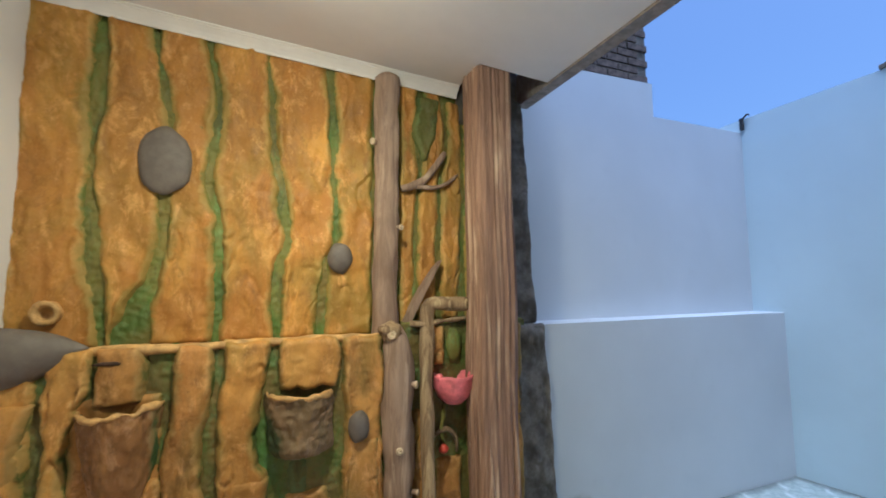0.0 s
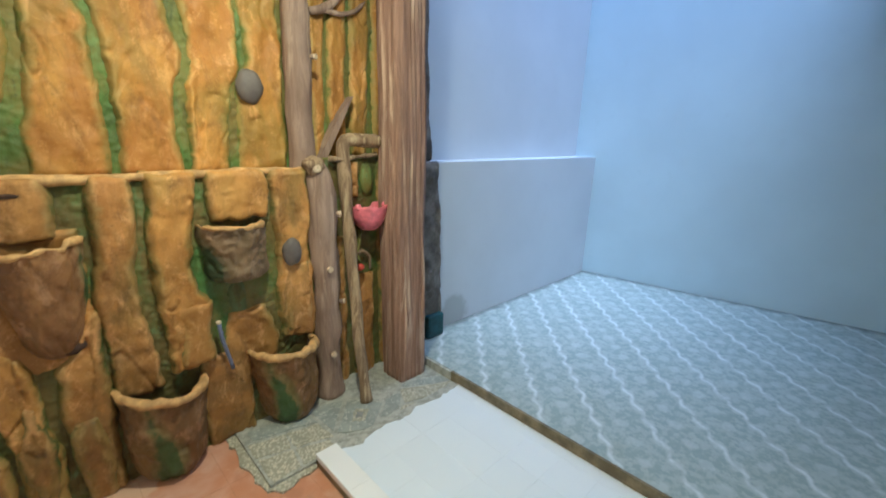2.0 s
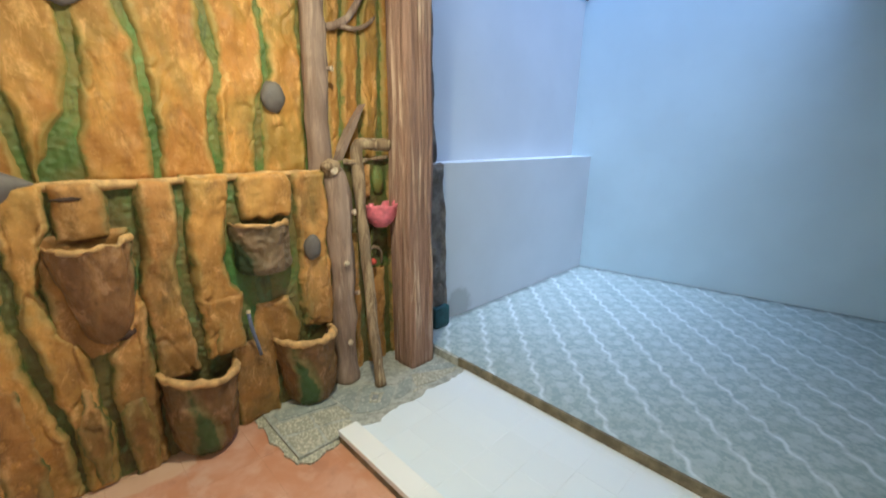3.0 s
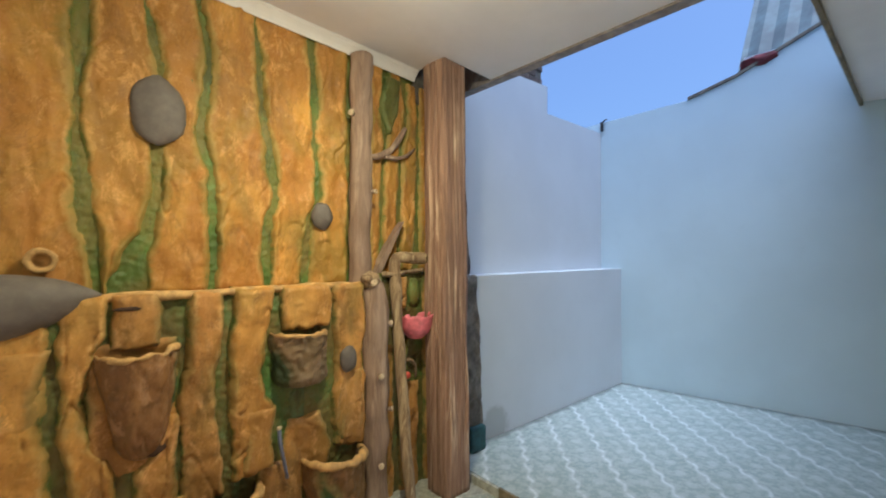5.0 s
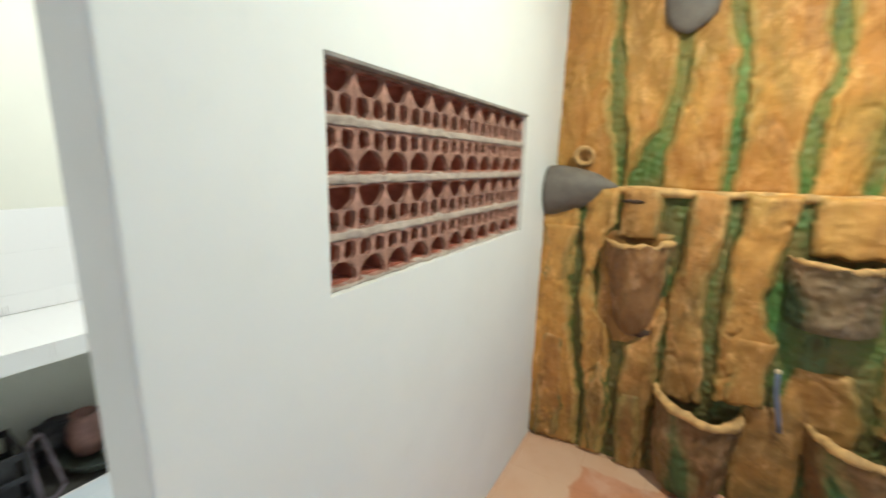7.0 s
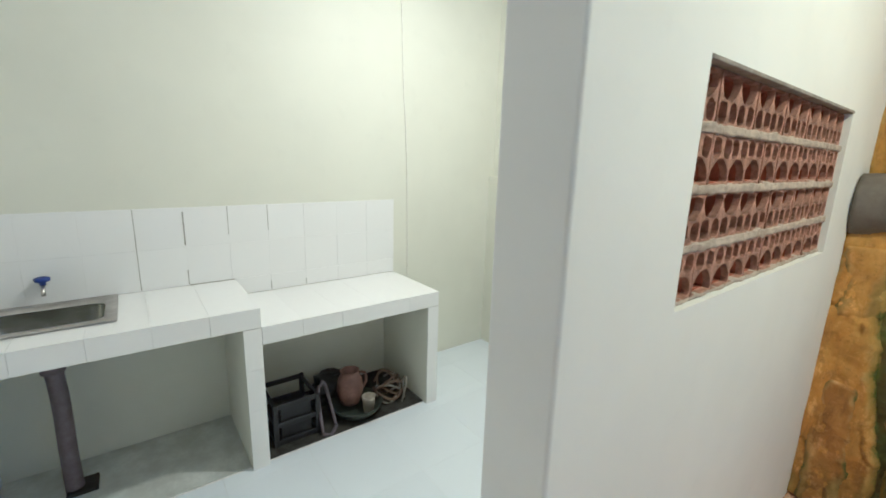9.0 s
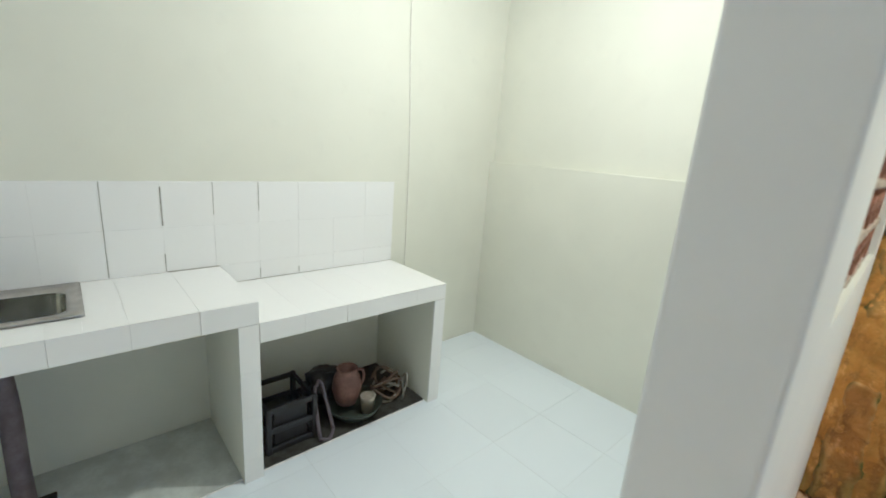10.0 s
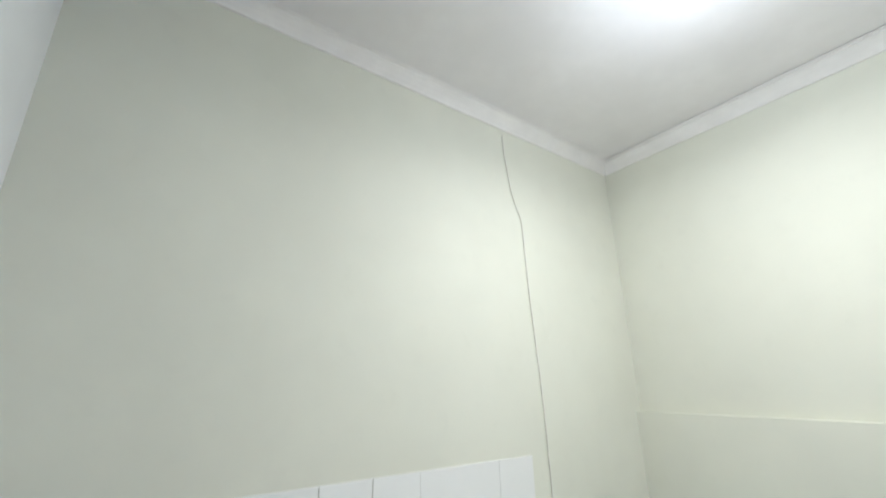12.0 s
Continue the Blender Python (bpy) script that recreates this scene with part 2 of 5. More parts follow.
def pebble_wash(name):
    """Small pale pebbles set in grey cement."""
    n = Nodes(name, 0.7)
    v = n.t.nodes.new("ShaderNodeTexVoronoi")
    v.inputs["Scale"].default_value = 75.0
    n.t.links.new(n.coord, v.inputs["Vector"])
    c = n.mix(n.ramp(v.outputs["Distance"], 0.25, 0.6), (0.64, 0.60, 0.45), (0.36, 0.35, 0.26))
    c = n.mix(n.ramp(n.noise(9.0, 4.0), 0.45, 0.70, 0.0, 0.5), c, (0.27, 0.27, 0.2))
    n.bump(n.math("MULTIPLY", v.outputs["Distance"], -1.0), 0.5, 0.008)
    return n.done(c)


M_GRAVEL = pebble_wash("washed_pebbles")
M_WHITE = wall_paint("white_wall_paint", (0.84, 0.845, 0.845), (0.66, 0.64, 0.58), 0.12)
M_KITCHEN = wall_paint("kitchen_wall_paint", (0.77, 0.77, 0.66), (0.62, 0.6, 0.52), 0.22)
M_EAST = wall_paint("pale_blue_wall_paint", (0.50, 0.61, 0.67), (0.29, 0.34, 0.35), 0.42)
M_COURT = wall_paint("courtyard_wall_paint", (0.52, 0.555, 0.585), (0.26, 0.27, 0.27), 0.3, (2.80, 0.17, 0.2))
M_CEIL = plain("ceiling_paint", (0.80, 0.78, 0.77), 0.8, 0, 0.04, 2.0, 0.05)
M_TRIM = plain("cornice_gypsum", (0.82, 0.8, 0.77), 0.7, 0, 0.04, 6.0, 0.05)
M_BARK = bark_paint("ochre_bark_paint", ((0.66, 0.35, 0.036), (0.51, 0.228, 0.020), (0.22, 0.105, 0.018)), (0.09, 0.18, 0.025), olive=(0.31, 0.21, 0.022), wash=0.75)
M_BARK_LOW = bark_paint("brown_bark_paint", ((0.64, 0.34, 0.065), (0.47, 0.22, 0.034), (0.12, 0.058, 0.016)), (0.04, 0.11, 0.018), moss=0.4, olive=(0.24, 0.16, 0.024), wash=0.7)
M_BARK_MID = bark_paint("golden_bark_paint", ((0.68, 0.37, 0.060), (0.52, 0.25, 0.030), (0.16, 0.078, 0.018)), (0.04, 0.11, 0.018), moss=0.25, olive=(0.30, 0.20, 0.03), wash=0.6)
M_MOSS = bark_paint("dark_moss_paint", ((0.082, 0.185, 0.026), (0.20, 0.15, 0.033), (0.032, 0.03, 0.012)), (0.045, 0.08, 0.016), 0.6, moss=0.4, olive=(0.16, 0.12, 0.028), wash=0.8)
M_GREEN = bark_paint("moss_paint", ((0.125, 0.25, 0.030), (0.24, 0.24, 0.035), (0.04, 0.05, 0.014)), (0.05, 0.10, 0.018), 0.6, moss=0.3, olive=(0.31, 0.22, 0.035), wash=0.95)
M_POT = bark_paint("planter_paint", ((0.37, 0.19, 0.05), (0.23, 0.11, 0.03), (0.06, 0.036, 0.016)), (0.03, 0.10, 0.025))
M_POT_D = bark_paint("mossy_planter_paint", ((0.30, 0.19, 0.09), (0.17, 0.115, 0.05), (0.05, 0.04, 0.022)), (0.018, 0.048, 0.016), olive=(0.10, 0.085, 0.03))
M_RIM = plain("pale_ochre_rim", (0.54, 0.335, 0.105), 0.6, 0, 0.3, 25.0, 0.5)
M_SOIL = plain("dry_soil", (0.07, 0.04, 0.025), 0.95, 0, 0.4, 40.0, 0.8)
M_UNDERFLOOR = plain("near_black_floor", (0.035, 0.034, 0.028), 0.8, 0, 0.5, 20.0, 0.6)
M_STONE = plain("grey_stone_paint", (0.15, 0.13, 0.112), 0.6, 0, 0.15, 20.0, 0.5)
M_LOG = wood_bark("grey_brown_log", (0.22, 0.15, 0.105), (0.35, 0.25, 0.18), (0.52, 0.40, 0.29), 0.8)
M_COLUMN = wood_bark("reddish_bark", (0.38, 0.235, 0.155), (0.20, 0.117, 0.076), (0.66, 0.50, 0.35), 1.15)
M_BRANCH = wood_bark("tan_branch", (0.36, 0.26, 0.14), (0.15, 0.095, 0.05), (0.62, 0.50, 0.28), 1.6)
M_CUT = plain("pale_cut_wood", (0.62, 0.5, 0.32), 0.7, 0, 0.2, 60.0, 0.2)
M_DARKCON = plain("weathered_dark_concrete", (0.15, 0.135, 0.11), 0.9, 0, 0.5, 9.0, 0.8)
M_TEAL = plain("dark_teal_paint", (0.02, 0.07, 0.08), 0.6, 0, 0.3, 20.0, 0.3)
M_TERRA = plain("terracotta", (0.40, 0.225, 0.165), 0.85, 0, 0.5, 26.0, 0.8)
M_CLAY = plain("raw_red_clay", (0.32, 0.10, 0.055), 0.9, 0, 0.3, 30.0, 0.5)
M_MORTAR = plain("light_mortar", (0.47, 0.395, 0.335), 0.9, 0, 0.2, 40.0, 0.6)
M_GREYEDGE = plain("grey_cement_edge", (0.30, 0.27, 0.25), 0.9, 0, 0.25, 20.0, 0.5)
M_HALLTILE = hall_tile("orange_floor_tile")
M_WTILE = tile_glaze("white_floor_tile", (0.78, 0.83, 0.87), 0.3, (0.71, 0.76, 0.80), 0.2, 0.1)
M_KTILE = tile_glaze("white_wall_tile", (0.87, 0.87, 0.85), 0.2, (0.84, 0.84, 0.81), 0.1, 0.08)
M_GROUT = plain("dark_grout", (0.38, 0.37, 0.33), 0.9, 0, 0.25, 40.0, 0.3)
M_GROUT_L = plain("pale_grout", (0.79, 0.79, 0.77), 0.9, 0, 0.2, 40.0, 0.3)
M_HALLGROUT = plain("hall_grout", (0.54, 0.29, 0.16), 0.9, 0, 0.2, 30.0, 0.3)
M_BROWN = plain("brown_cement_edge", (0.20, 0.165, 0.095), 0.8, 0, 0.35, 14.0, 0.5)
M_COURTFLOOR = court_floor("courtyard_printed_tile")
M_PATCH = patch_floor("broken_tile")
M_SLATE = plain("slate_grey_tile", (0.26, 0.27, 0.25), 0.6, 0, 0.2, 25.0, 0.2)
M_STEEL = plain("stainless_steel", (0.54, 0.52, 0.49), 0.3, 1.0, 0.15, 14.0, 0.05)
# Darker copy of the steel: the bowl's dark reflections put into its colour.
M_STEEL_BOWL = plain("darkened_bowl_steel", (0.47, 0.47, 0.43), 0.2, 1.0, 0.35, 9.0, 0.05)
M_BLUE = plain("blue_plastic", (0.03, 0.06, 0.3), 0.4, 0, 0.1, 20.0, 0.1)
M_PALEBLUE = plain("pale_blue_plastic", (0.14, 0.16, 0.25), 0.5, 0, 0.15, 20.0, 0.1)
M_PVC = plain("grey_pvc", (0.14, 0.115, 0.13), 0.5, 0, 0.2, 20.0, 0.1)
M_BLACK = plain("black_plastic", (0.018, 0.018, 0.02), 0.5, 0, 0.3, 20.0, 0.2)
M_PINK = plain("pink_glaze", (0.75, 0.2, 0.24), 0.35, 0, 0.25, 18.0, 0.3)
M_RED = plain("red_paint", (0.6, 0.08, 0.04), 0.45, 0, 0.2, 30.0, 0.2)
M_CABLE = plain("grey_cable", (0.80, 0.79, 0.72), 0.6, 0, 0.1, 30.0, 0.1)
M_CABLE_G = plain("dusty_grey_cable", (0.33, 0.30, 0.24), 0.7, 0, 0.25, 30.0, 0.1)
M_CABLE_D = plain("brown_cable", (0.12, 0.08, 0.05), 0.6, 0, 0.2, 30.0, 0.1)
M_BRICKWALL = plain("weathered_dark_brick", (0.10, 0.075, 0.06), 0.9, 0, 0.5, 16.0, 0.7)
M_ROOF = plain("weathered_grey_sheet", (0.09, 0.125, 0.135), 0.6, 0, 0.4, 3.0, 0.2)
M_LID = plain("reddish_plastic", (0.23, 0.13, 0.105), 0.6, 0, 0.3, 12.0, 0.2)
M_GROUND = plain("bare_ground", (0.2, 0.17, 0.13), 0.95, 0, 0.3, 2.0, 0.4)
M_SHADE = plain("lamp_housing", (0.8, 0.8, 0.78), 0.4, 0, 0.03, 10.0, 0.05)


def glow(name, color, power):
    n = Nodes(name, 0.4)
    n.bsdf.inputs["Emission Color"].default_value = (*color, 1)
    n.bsdf.inputs["Emission Strength"].default_value = power
    return n.done((0.8, 0.8, 0.8))


M_BULB_W = glow("warm_bulb", (1.0, 0.78, 0.4), 40.0)
M_BULB_K = glow("kitchen_bulb", (1.0, 0.8, 0.55), 40.0)


# ---- mesh helpers ----
def finish(name, bm, mat, parent=None, label="", smooth=False):
    me = bpy.data.meshes.new(name)
    bm.normal_update()
    bm.to_mesh(me)
    bm.free()
    return link(name, me, mat, parent, label, smooth)


def link(name, me, mat, parent=None, label="", smooth=False):
    if not me.materials:
        me.materials.append(mat)
        if smooth:
            me.polygons.foreach_set("use_smooth", [True] * len(me.polygons))
    ob = new(name, me)
    if parent:
        ob.parent = parent
        if parent.type == "EMPTY":
            ob.matrix_parent_inverse = Matrix.Translation(parent.location).inverted()
    return tagged(ob, label) if label else ob


def part(name, bm, mat, parent, label="", smooth=False):
    return finish(name, bm, mat, parent, label, smooth)


def thing(name, at, label, category, group="", kind=""):
    ob = new(name)
    ob.empty_display_size = 0.05
    ob.location = at
    return tagged(ob, label, category, group, kind)


def box(x0, x1, y0, y1, z0, z1, bevel=0.0, bm=None):
    bm = bm or bmesh.new()
    v = [bm.verts.new((x, y, z)) for x in (x0, x1) for y in (y0, y1) for z in (z0, z1)]
    fs = [bm.faces.new([v[i] for i in q]) for q in
          ((0, 1, 3, 2), (4, 6, 7, 5), (0, 4, 5, 1), (2, 3, 7, 6), (0, 2, 6, 4), (1, 5, 7, 3))]
    if bevel:
        edges = {e for f in fs for e in f.edges}
        bmesh.ops.bevel(bm, geom=list(edges), offset=bevel, segments=2, affect="EDGES", profile=0.5)
    return bm


def prism(poly, axis, a, b):
    """A polygon in the plane across axis (0, 1 or 2), pulled from a to b along it."""
    bm = bmesh.new()

    def at(p, d):
        q = list(p)
        q.insert(axis, d)
        return q
    lo, hi = [bm.verts.new(at(p, a)) for p in poly], [bm.verts.new(at(p, b)) for p in poly]
    bm.faces.new(lo)
    bm.faces.new(hi[::-1])
    n = len(poly)
    for i in range(n):
        bm.faces.new((lo[i], hi[i], hi[(i + 1) % n], lo[(i + 1) % n]))
    bmesh.ops.recalc_face_normals(bm, faces=bm.faces[:])
    return bm


def smooth_path(points, step=0.04):
    """A soft curve through the points, and the share of the way at each of its points."""
    p = [Vector(q) for q in points]
    out = []
    for i in range(len(p) - 1):
        a, b, c, d = p[max(i - 1, 0)], p[i], p[i + 1], p[min(i + 2, len(p) - 1)]
        k = max(2, int((c - b).length / step))
        for j in range(k):
            t = j / k
            out.append(0.5 * (2 * b + (c - a) * t + (2 * a - 5 * b + 4 * c - d) * t * t + (3 * b - a - 3 * c + d) * t ** 3))
    return out + [p[-1]]


def tube(points, radii, seg=14, rough=0.0, scale=9.0, stretch=0.25, bm=None, soften=True):
    """A round limb along a path; radii are spread evenly along it."""
    bm = bm or bmesh.new()
    path = smooth_path(points) if soften else [Vector(q) for q in points]
    rings, n = [], len(path)
    up = Vector((0.31, 0.9, 0.2)).normalized()
    for i, c in enumerate(path):
        way = (path[min(i + 1, n - 1)] - path[max(i - 1, 0)]).normalized()
        side = way.cross(up).normalized()
        over = side.cross(way)
        f = i / (n - 1) * (len(radii) - 1)
        k = min(int(f), len(radii) - 2)
        r = radii[k] + (radii[k + 1] - radii[k]) * (f - k) if len(radii) > 1 else radii[0]
        ring = []
        for s in range(seg):
            a = 2 * math.pi * s / seg
            d = math.cos(a) * side + math.sin(a) * over
            q = c + d * r
            if rough:
                q = c + d * (r + rough * noise.noise(Vector((q.x * scale, q.y * scale, q.z * scale * stretch))))
            ring.append(bm.verts.new(q))
        rings.append(ring)
    for a, b in zip(rings, rings[1:]):
        for s in range(seg):
            bm.faces.new((a[s], a[(s + 1) % seg], b[(s + 1) % seg], b[s]))
    bm.faces.new(rings[0][::-1])
    bm.faces.new(rings[-1])
    bmesh.ops.recalc_face_normals(bm, faces=bm.faces[:])
    return bm


def lathe(profile, at, seg=24, bm=None, squash=(1, 1)):
    """A turned shape: profile of (radius, height), closed where a radius is 0."""
    bm = bm or bmesh.new()
    rings = []
    for r, h in profile:
        if r <= 1e-6:
            rings.append([bm.verts.new((at[0], at[1], at[2] + h))])
        else:
            rings.append([bm.verts.new((at[0] + r * squash[0] * math.cos(2 * math.pi * s / seg),
                                        at[1] + r * squash[1] * math.sin(2 * math.pi * s / seg), at[2] + h)) for s in range(seg)])
    for a, b in zip(rings, rings[1:]):
        for s in range(seg):
            q = [a[s % len(a)], a[(s + 1) % len(a)], b[(s + 1) % len(b)], b[s % len(b)]]
            q = list(dict.fromkeys(q))
            if len(q) > 2:
                bm.faces.new(q)
    bmesh.ops.recalc_face_normals(bm, faces=bm.faces[:])
    return bm


def pebble(c, r, seed=0, rough=0.12, sub=3):
    bm = bmesh.new()
    bmesh.ops.create_icosphere(bm, subdivisions=sub, radius=1.0)
    for v in bm.verts:
        k = 1 + rough * noise.noise(v.co * 1.7 + Vector((seed, 0, 0))) + rough * 0.3 * noise.noise(v.co * 6 + Vector((0, seed, 0)))
        v.co = Vector((c[0] + v.co.x * r[0] * k, c[1] + v.co.y * r[1] * k, c[2] + v.co.z * r[2] * k))
    return bm


def at_height(line, z):
    """Centre and half width of a groove at height z; the line goes from top to bottom."""
    if z >= line[0][0]:
        return line[0][1:]
    for (z0, x0, w0), (z1, x1, w1) in zip(line, line[1:]):
        if z1 <= z <= z0:
            t = (z0 - z) / (z0 - z1)
            t = t * t * (3 - 2 * t)
            return x0 + (x1 - x0) * t, w0 + (w1 - w0) * t
    return line[-1][1:]


def plank(name, left, right, z0, z1, back, thick, mat, parent, seed, label="", nu=34, step=0.0085, wild=1.0, lip=1.0, rag=0.0):
    """A bulging slab of painted bark between two grooves, standing out of the plane y = back, with raised torn lips and short cracks."""
    nz = max(6, int((z1 - z0) / step))
    verts, edge, faces = [], [], []
    for j in range(nz + 1):
        z = z0 + (z1 - z0) * j / nz
        (xl, wl), (xr, wr) = at_height(left, z), at_height(right, z)
        jl = 0.011 * noise.noise(Vector((seed * 3.1, z * 5, 0))) + 0.006 * noise.noise(Vector((seed, z * 17, 3))) + 0.0025 * noise.noise(Vector((seed, z * 60, 5)))
        jr = 0.011 * noise.noise(Vector((seed * 3.1 + 50, z * 5, 0))) + 0.006 * noise.noise(Vector((seed + 9, z * 17, 3))) + 0.0025 * noise.noise(Vector((seed + 9, z * 60, 5)))
        xl, xr = xl + 0.72 * wl + jl * wild, xr - 0.72 * wr + jr * wild
        if xr - xl < 0.012:
            m = (xl + xr) / 2
            xl, xr = m - 0.006, m + 0.006
        end = min(1.0, min(z - z0, z1 - z) / 0.03)
        end = math.sqrt(max(0.0, 1 - (1 - end) ** 2))
        lips = [max(0.0, noise.noise(Vector((seed * 1.7 + q, z * 4.5, 7))) + 0.25) for q in (0, 40)]
        for i in range(nu + 1):
            u = 0.5 - 0.5 * math.cos(math.pi * i / nu) if i not in (0, nu) else i / nu
            x = xl + (xr - xl) * u
            near = min(x - xl, xr - x)
            k = min(1.0, near / min(0.045, (xr - xl) / 2 + 1e-6))
            k = math.sqrt(max(0.0, 1 - (1 - k) ** 2)) * (0.35 + 0.65 * end)
            if j in (0, nz):
                k = 0
            bumpy = 0.016 * noise.noise(Vector((x * 7 + seed, z * 3, 0))) + 0.013 * noise.noise(Vector((x * 14, z * 8, seed))) + 0.005 * noise.noise(Vector((x * 34, z * 22, seed))) + 0.003 * noise.noise(Vector((x * 80, z * 65, seed)))
            bumpy += lip * 0.022 * lips[0 if u < 0.5 else 1] * math.exp(-((near - 0.022) / 0.016) ** 2)
            split = abs(noise.noise(Vector((x * 9 + seed * 5, z * 3.2, 11 + seed)))) + 0.25 * max(0.0, noise.noise(Vector((x * 2, z * 2.5, seed + 30))) + 0.1)
            bumpy -= 0.016 * max(0.0, 1 - split / 0.05)
            bumpy = max(bumpy, 0.020 - thick)
            verts.append((x, back - k * (thick + bumpy) + (0.004 if k == 0 else 0), z + rag * (noise.noise(Vector((x * 9, seed, 0))) + 0.5 * noise.noise(Vector((x * 26, seed, 4)))) * max(0.0, 1 - (z - z0) / 0.12) + 0.010 * noise.noise(Vector((x * 14, seed, 1))) * max(0.0, 1 - (z1 - z) / 0.08)))
            edge.append(max(0.0, 1 - near / 0.075))
    w = nu + 1
    for j in range(nz):
        for i in range(nu):
            a = j * w + i
            faces.append((a, a + 1, a + w + 1, a + w))
    me = bpy.data.meshes.new(name)
    me.from_pydata(verts, [], faces)
    me.attributes.new("edge", "FLOAT", "POINT").data.foreach_set("value", edge)
    return link(name, me, mat, parent, label, True)


# ---- setting: floors ----
def structure(name, bm, mat, label, smooth=False):
    return tagged(finish(name, bm, mat, None, label, smooth), kind="structure")


NORTH, WEST, HALL_TOP, KITCHEN_TOP = 0.05, -2.11, 2.85, 3.25


def hall_z(x, y=0.0):
    """Underside of the hall ceiling, which falls towards the yard."""
    return 2.957 - 0.065 * x


def kitchen_z(x, y):
    """Underside of the kitchen ceiling, which rises away from the back wall."""
    return 3.022 - 0.058 * (y + 0.2) - 0.03 * (x + 2.1)


def sheet(outline, height, thick):
    """A flat plate over an outline of (x, y), its underside at height(x, y)."""
    bm = bmesh.new()
    lo = [bm.verts.new((x, y, height(x, y))) for x, y in outline]
    hi = [bm.verts.new((x, y, height(x, y) + thick)) for x, y in outline]
    bm.faces.new(lo)
    bm.faces.new(hi[::-1])
    for i in range(len(lo)):
        j = (i + 1) % len(lo)
        bm.faces.new((lo[i], hi[i], hi[j], lo[j]))
    bmesh.ops.recalc_face_normals(bm, faces=bm.faces[:])
    return bm


ground = structure("ground", box(-40, 40, -40, 40, -0.3, -0.1), M_GROUND, "bare earth ground around the houses")
floor_hall = structure("floor_hall", box(-0.14, 1.30, -3.6, -0.02, -0.1, -0.0012), M_HALLGROUT, "orange tiled hall floor")
floor_patch = structure("floor_patch", box(1.05, 2.262, -0.66, -0.02, -0.096, 0.024), M_PATCH, "floor patch of broken grey-green tiles")
floor_trough = structure("floor_trough", box(1.30, 2.262, -3.6, -0.66, -0.096, 0.0285), M_GROUT_L, "white tiled sunken walkway floor")
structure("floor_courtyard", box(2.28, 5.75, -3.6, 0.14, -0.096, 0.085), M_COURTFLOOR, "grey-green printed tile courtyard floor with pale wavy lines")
structure("riser_courtyard", box(2.262, 2.28, -3.6, -0.60, -0.096, 0.089, 0.002), M_BROWN, "brown cement edge of the courtyard floor")
structure("riser_patch", box(2.262, 2.28, -0.60, -0.02, -0.096, 0.080), M_PATCH, "joint of broken tile beside the courtyard")
floor_kitchen = structure("floor_kitchen", box(WEST, -0.14, -3.14, -0.24, -0.1, -0.0015), M_GROUT_L, "white tiled kitchen floor")
kerb = structure("kerb_walkway", box(1.272, 1.30, -3.6, -0.668, -0.004, 0.062, 0.003), M_BROWN, "low kerb with brown side beside the white walkway")

# ---- setting: walls and ceilings ----
# The vent wall: one plate with the block opening through it.
V_Y0, V_Y1, V_Z0, V_Z1, V_END = -1.676, -0.532, 1.200, 1.695, -2.048
wall_vent = tagged(new("wall_vent"), "white painted partition wall with a terracotta block vent", "wall", kind="structure")
PIER = [(0.0, V_Y0), (-0.155, V_Y0)] + [(cx + 0.009 * math.cos(radians(a)), V_END + 0.009 + 0.009 * math.sin(radians(a))) for cx, a0 in ((-0.146, 180), (-0.009, 270)) for a in range(a0, a0 + 91, 15)]
part("wall_panel", prism(PIER, 2, -0.1, KITCHEN_TOP), M_WHITE, wall_vent)
for y0, y1, z0, z1 in ((V_Y1, 0.05, -0.1, KITCHEN_TOP), (V_Y0, V_Y1, -0.1, V_Z0), (V_Y0, V_Y1, V_Z1, KITCHEN_TOP)):
    part("wall_panel", box(-0.155, 0, y0, y1, z0, z1), M_WHITE, wall_vent)
structure("wall_header", box(-0.155, 0, -3.14, V_END - 0.002, 2.94, KITCHEN_TOP), M_WHITE, "white plaster above the kitchen opening")
structure("wall_north_hall", box(0, 2.5, NORTH, 0.3, -0.1, 3.23), M_DARKCON, "plastered wall behind the bark relief")
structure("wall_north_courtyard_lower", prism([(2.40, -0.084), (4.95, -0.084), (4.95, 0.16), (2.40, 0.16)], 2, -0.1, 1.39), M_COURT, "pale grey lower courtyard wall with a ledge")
structure("wall_north_courtyard_upper", prism([(2.5, 1.39), (4.95, 1.39), (4.95, 2.985), (3.84, 2.985), (3.84, 3.26), (2.5, 3.23)], 1, 0.136, 0.30), M_COURT, "pale grey upper courtyard wall with a stepped top")


def east_x(y):
    return 4.95 - 0.19 * (y + 0.1)


def slanted(name, outline, thick, mat, label):
    """A wall along the slanting east side: outline of (y, z)."""
    bm = bmesh.new()
    lo = [bm.verts.new((east_x(y), y, z)) for y, z in outline]
    hi = [bm.verts.new((east_x(y) + thick, y, z)) for y, z in outline]
    bm.faces.new(lo)
    bm.faces.new(hi[::-1])
    for i in range(len(lo)):
        j = (i + 1) % len(lo)
        bm.faces.new((lo[i], hi[i], hi[j], lo[j]))
    bmesh.ops.recalc_face_normals(bm, faces=bm.faces[:])
    return structure(name, bm, mat, label)


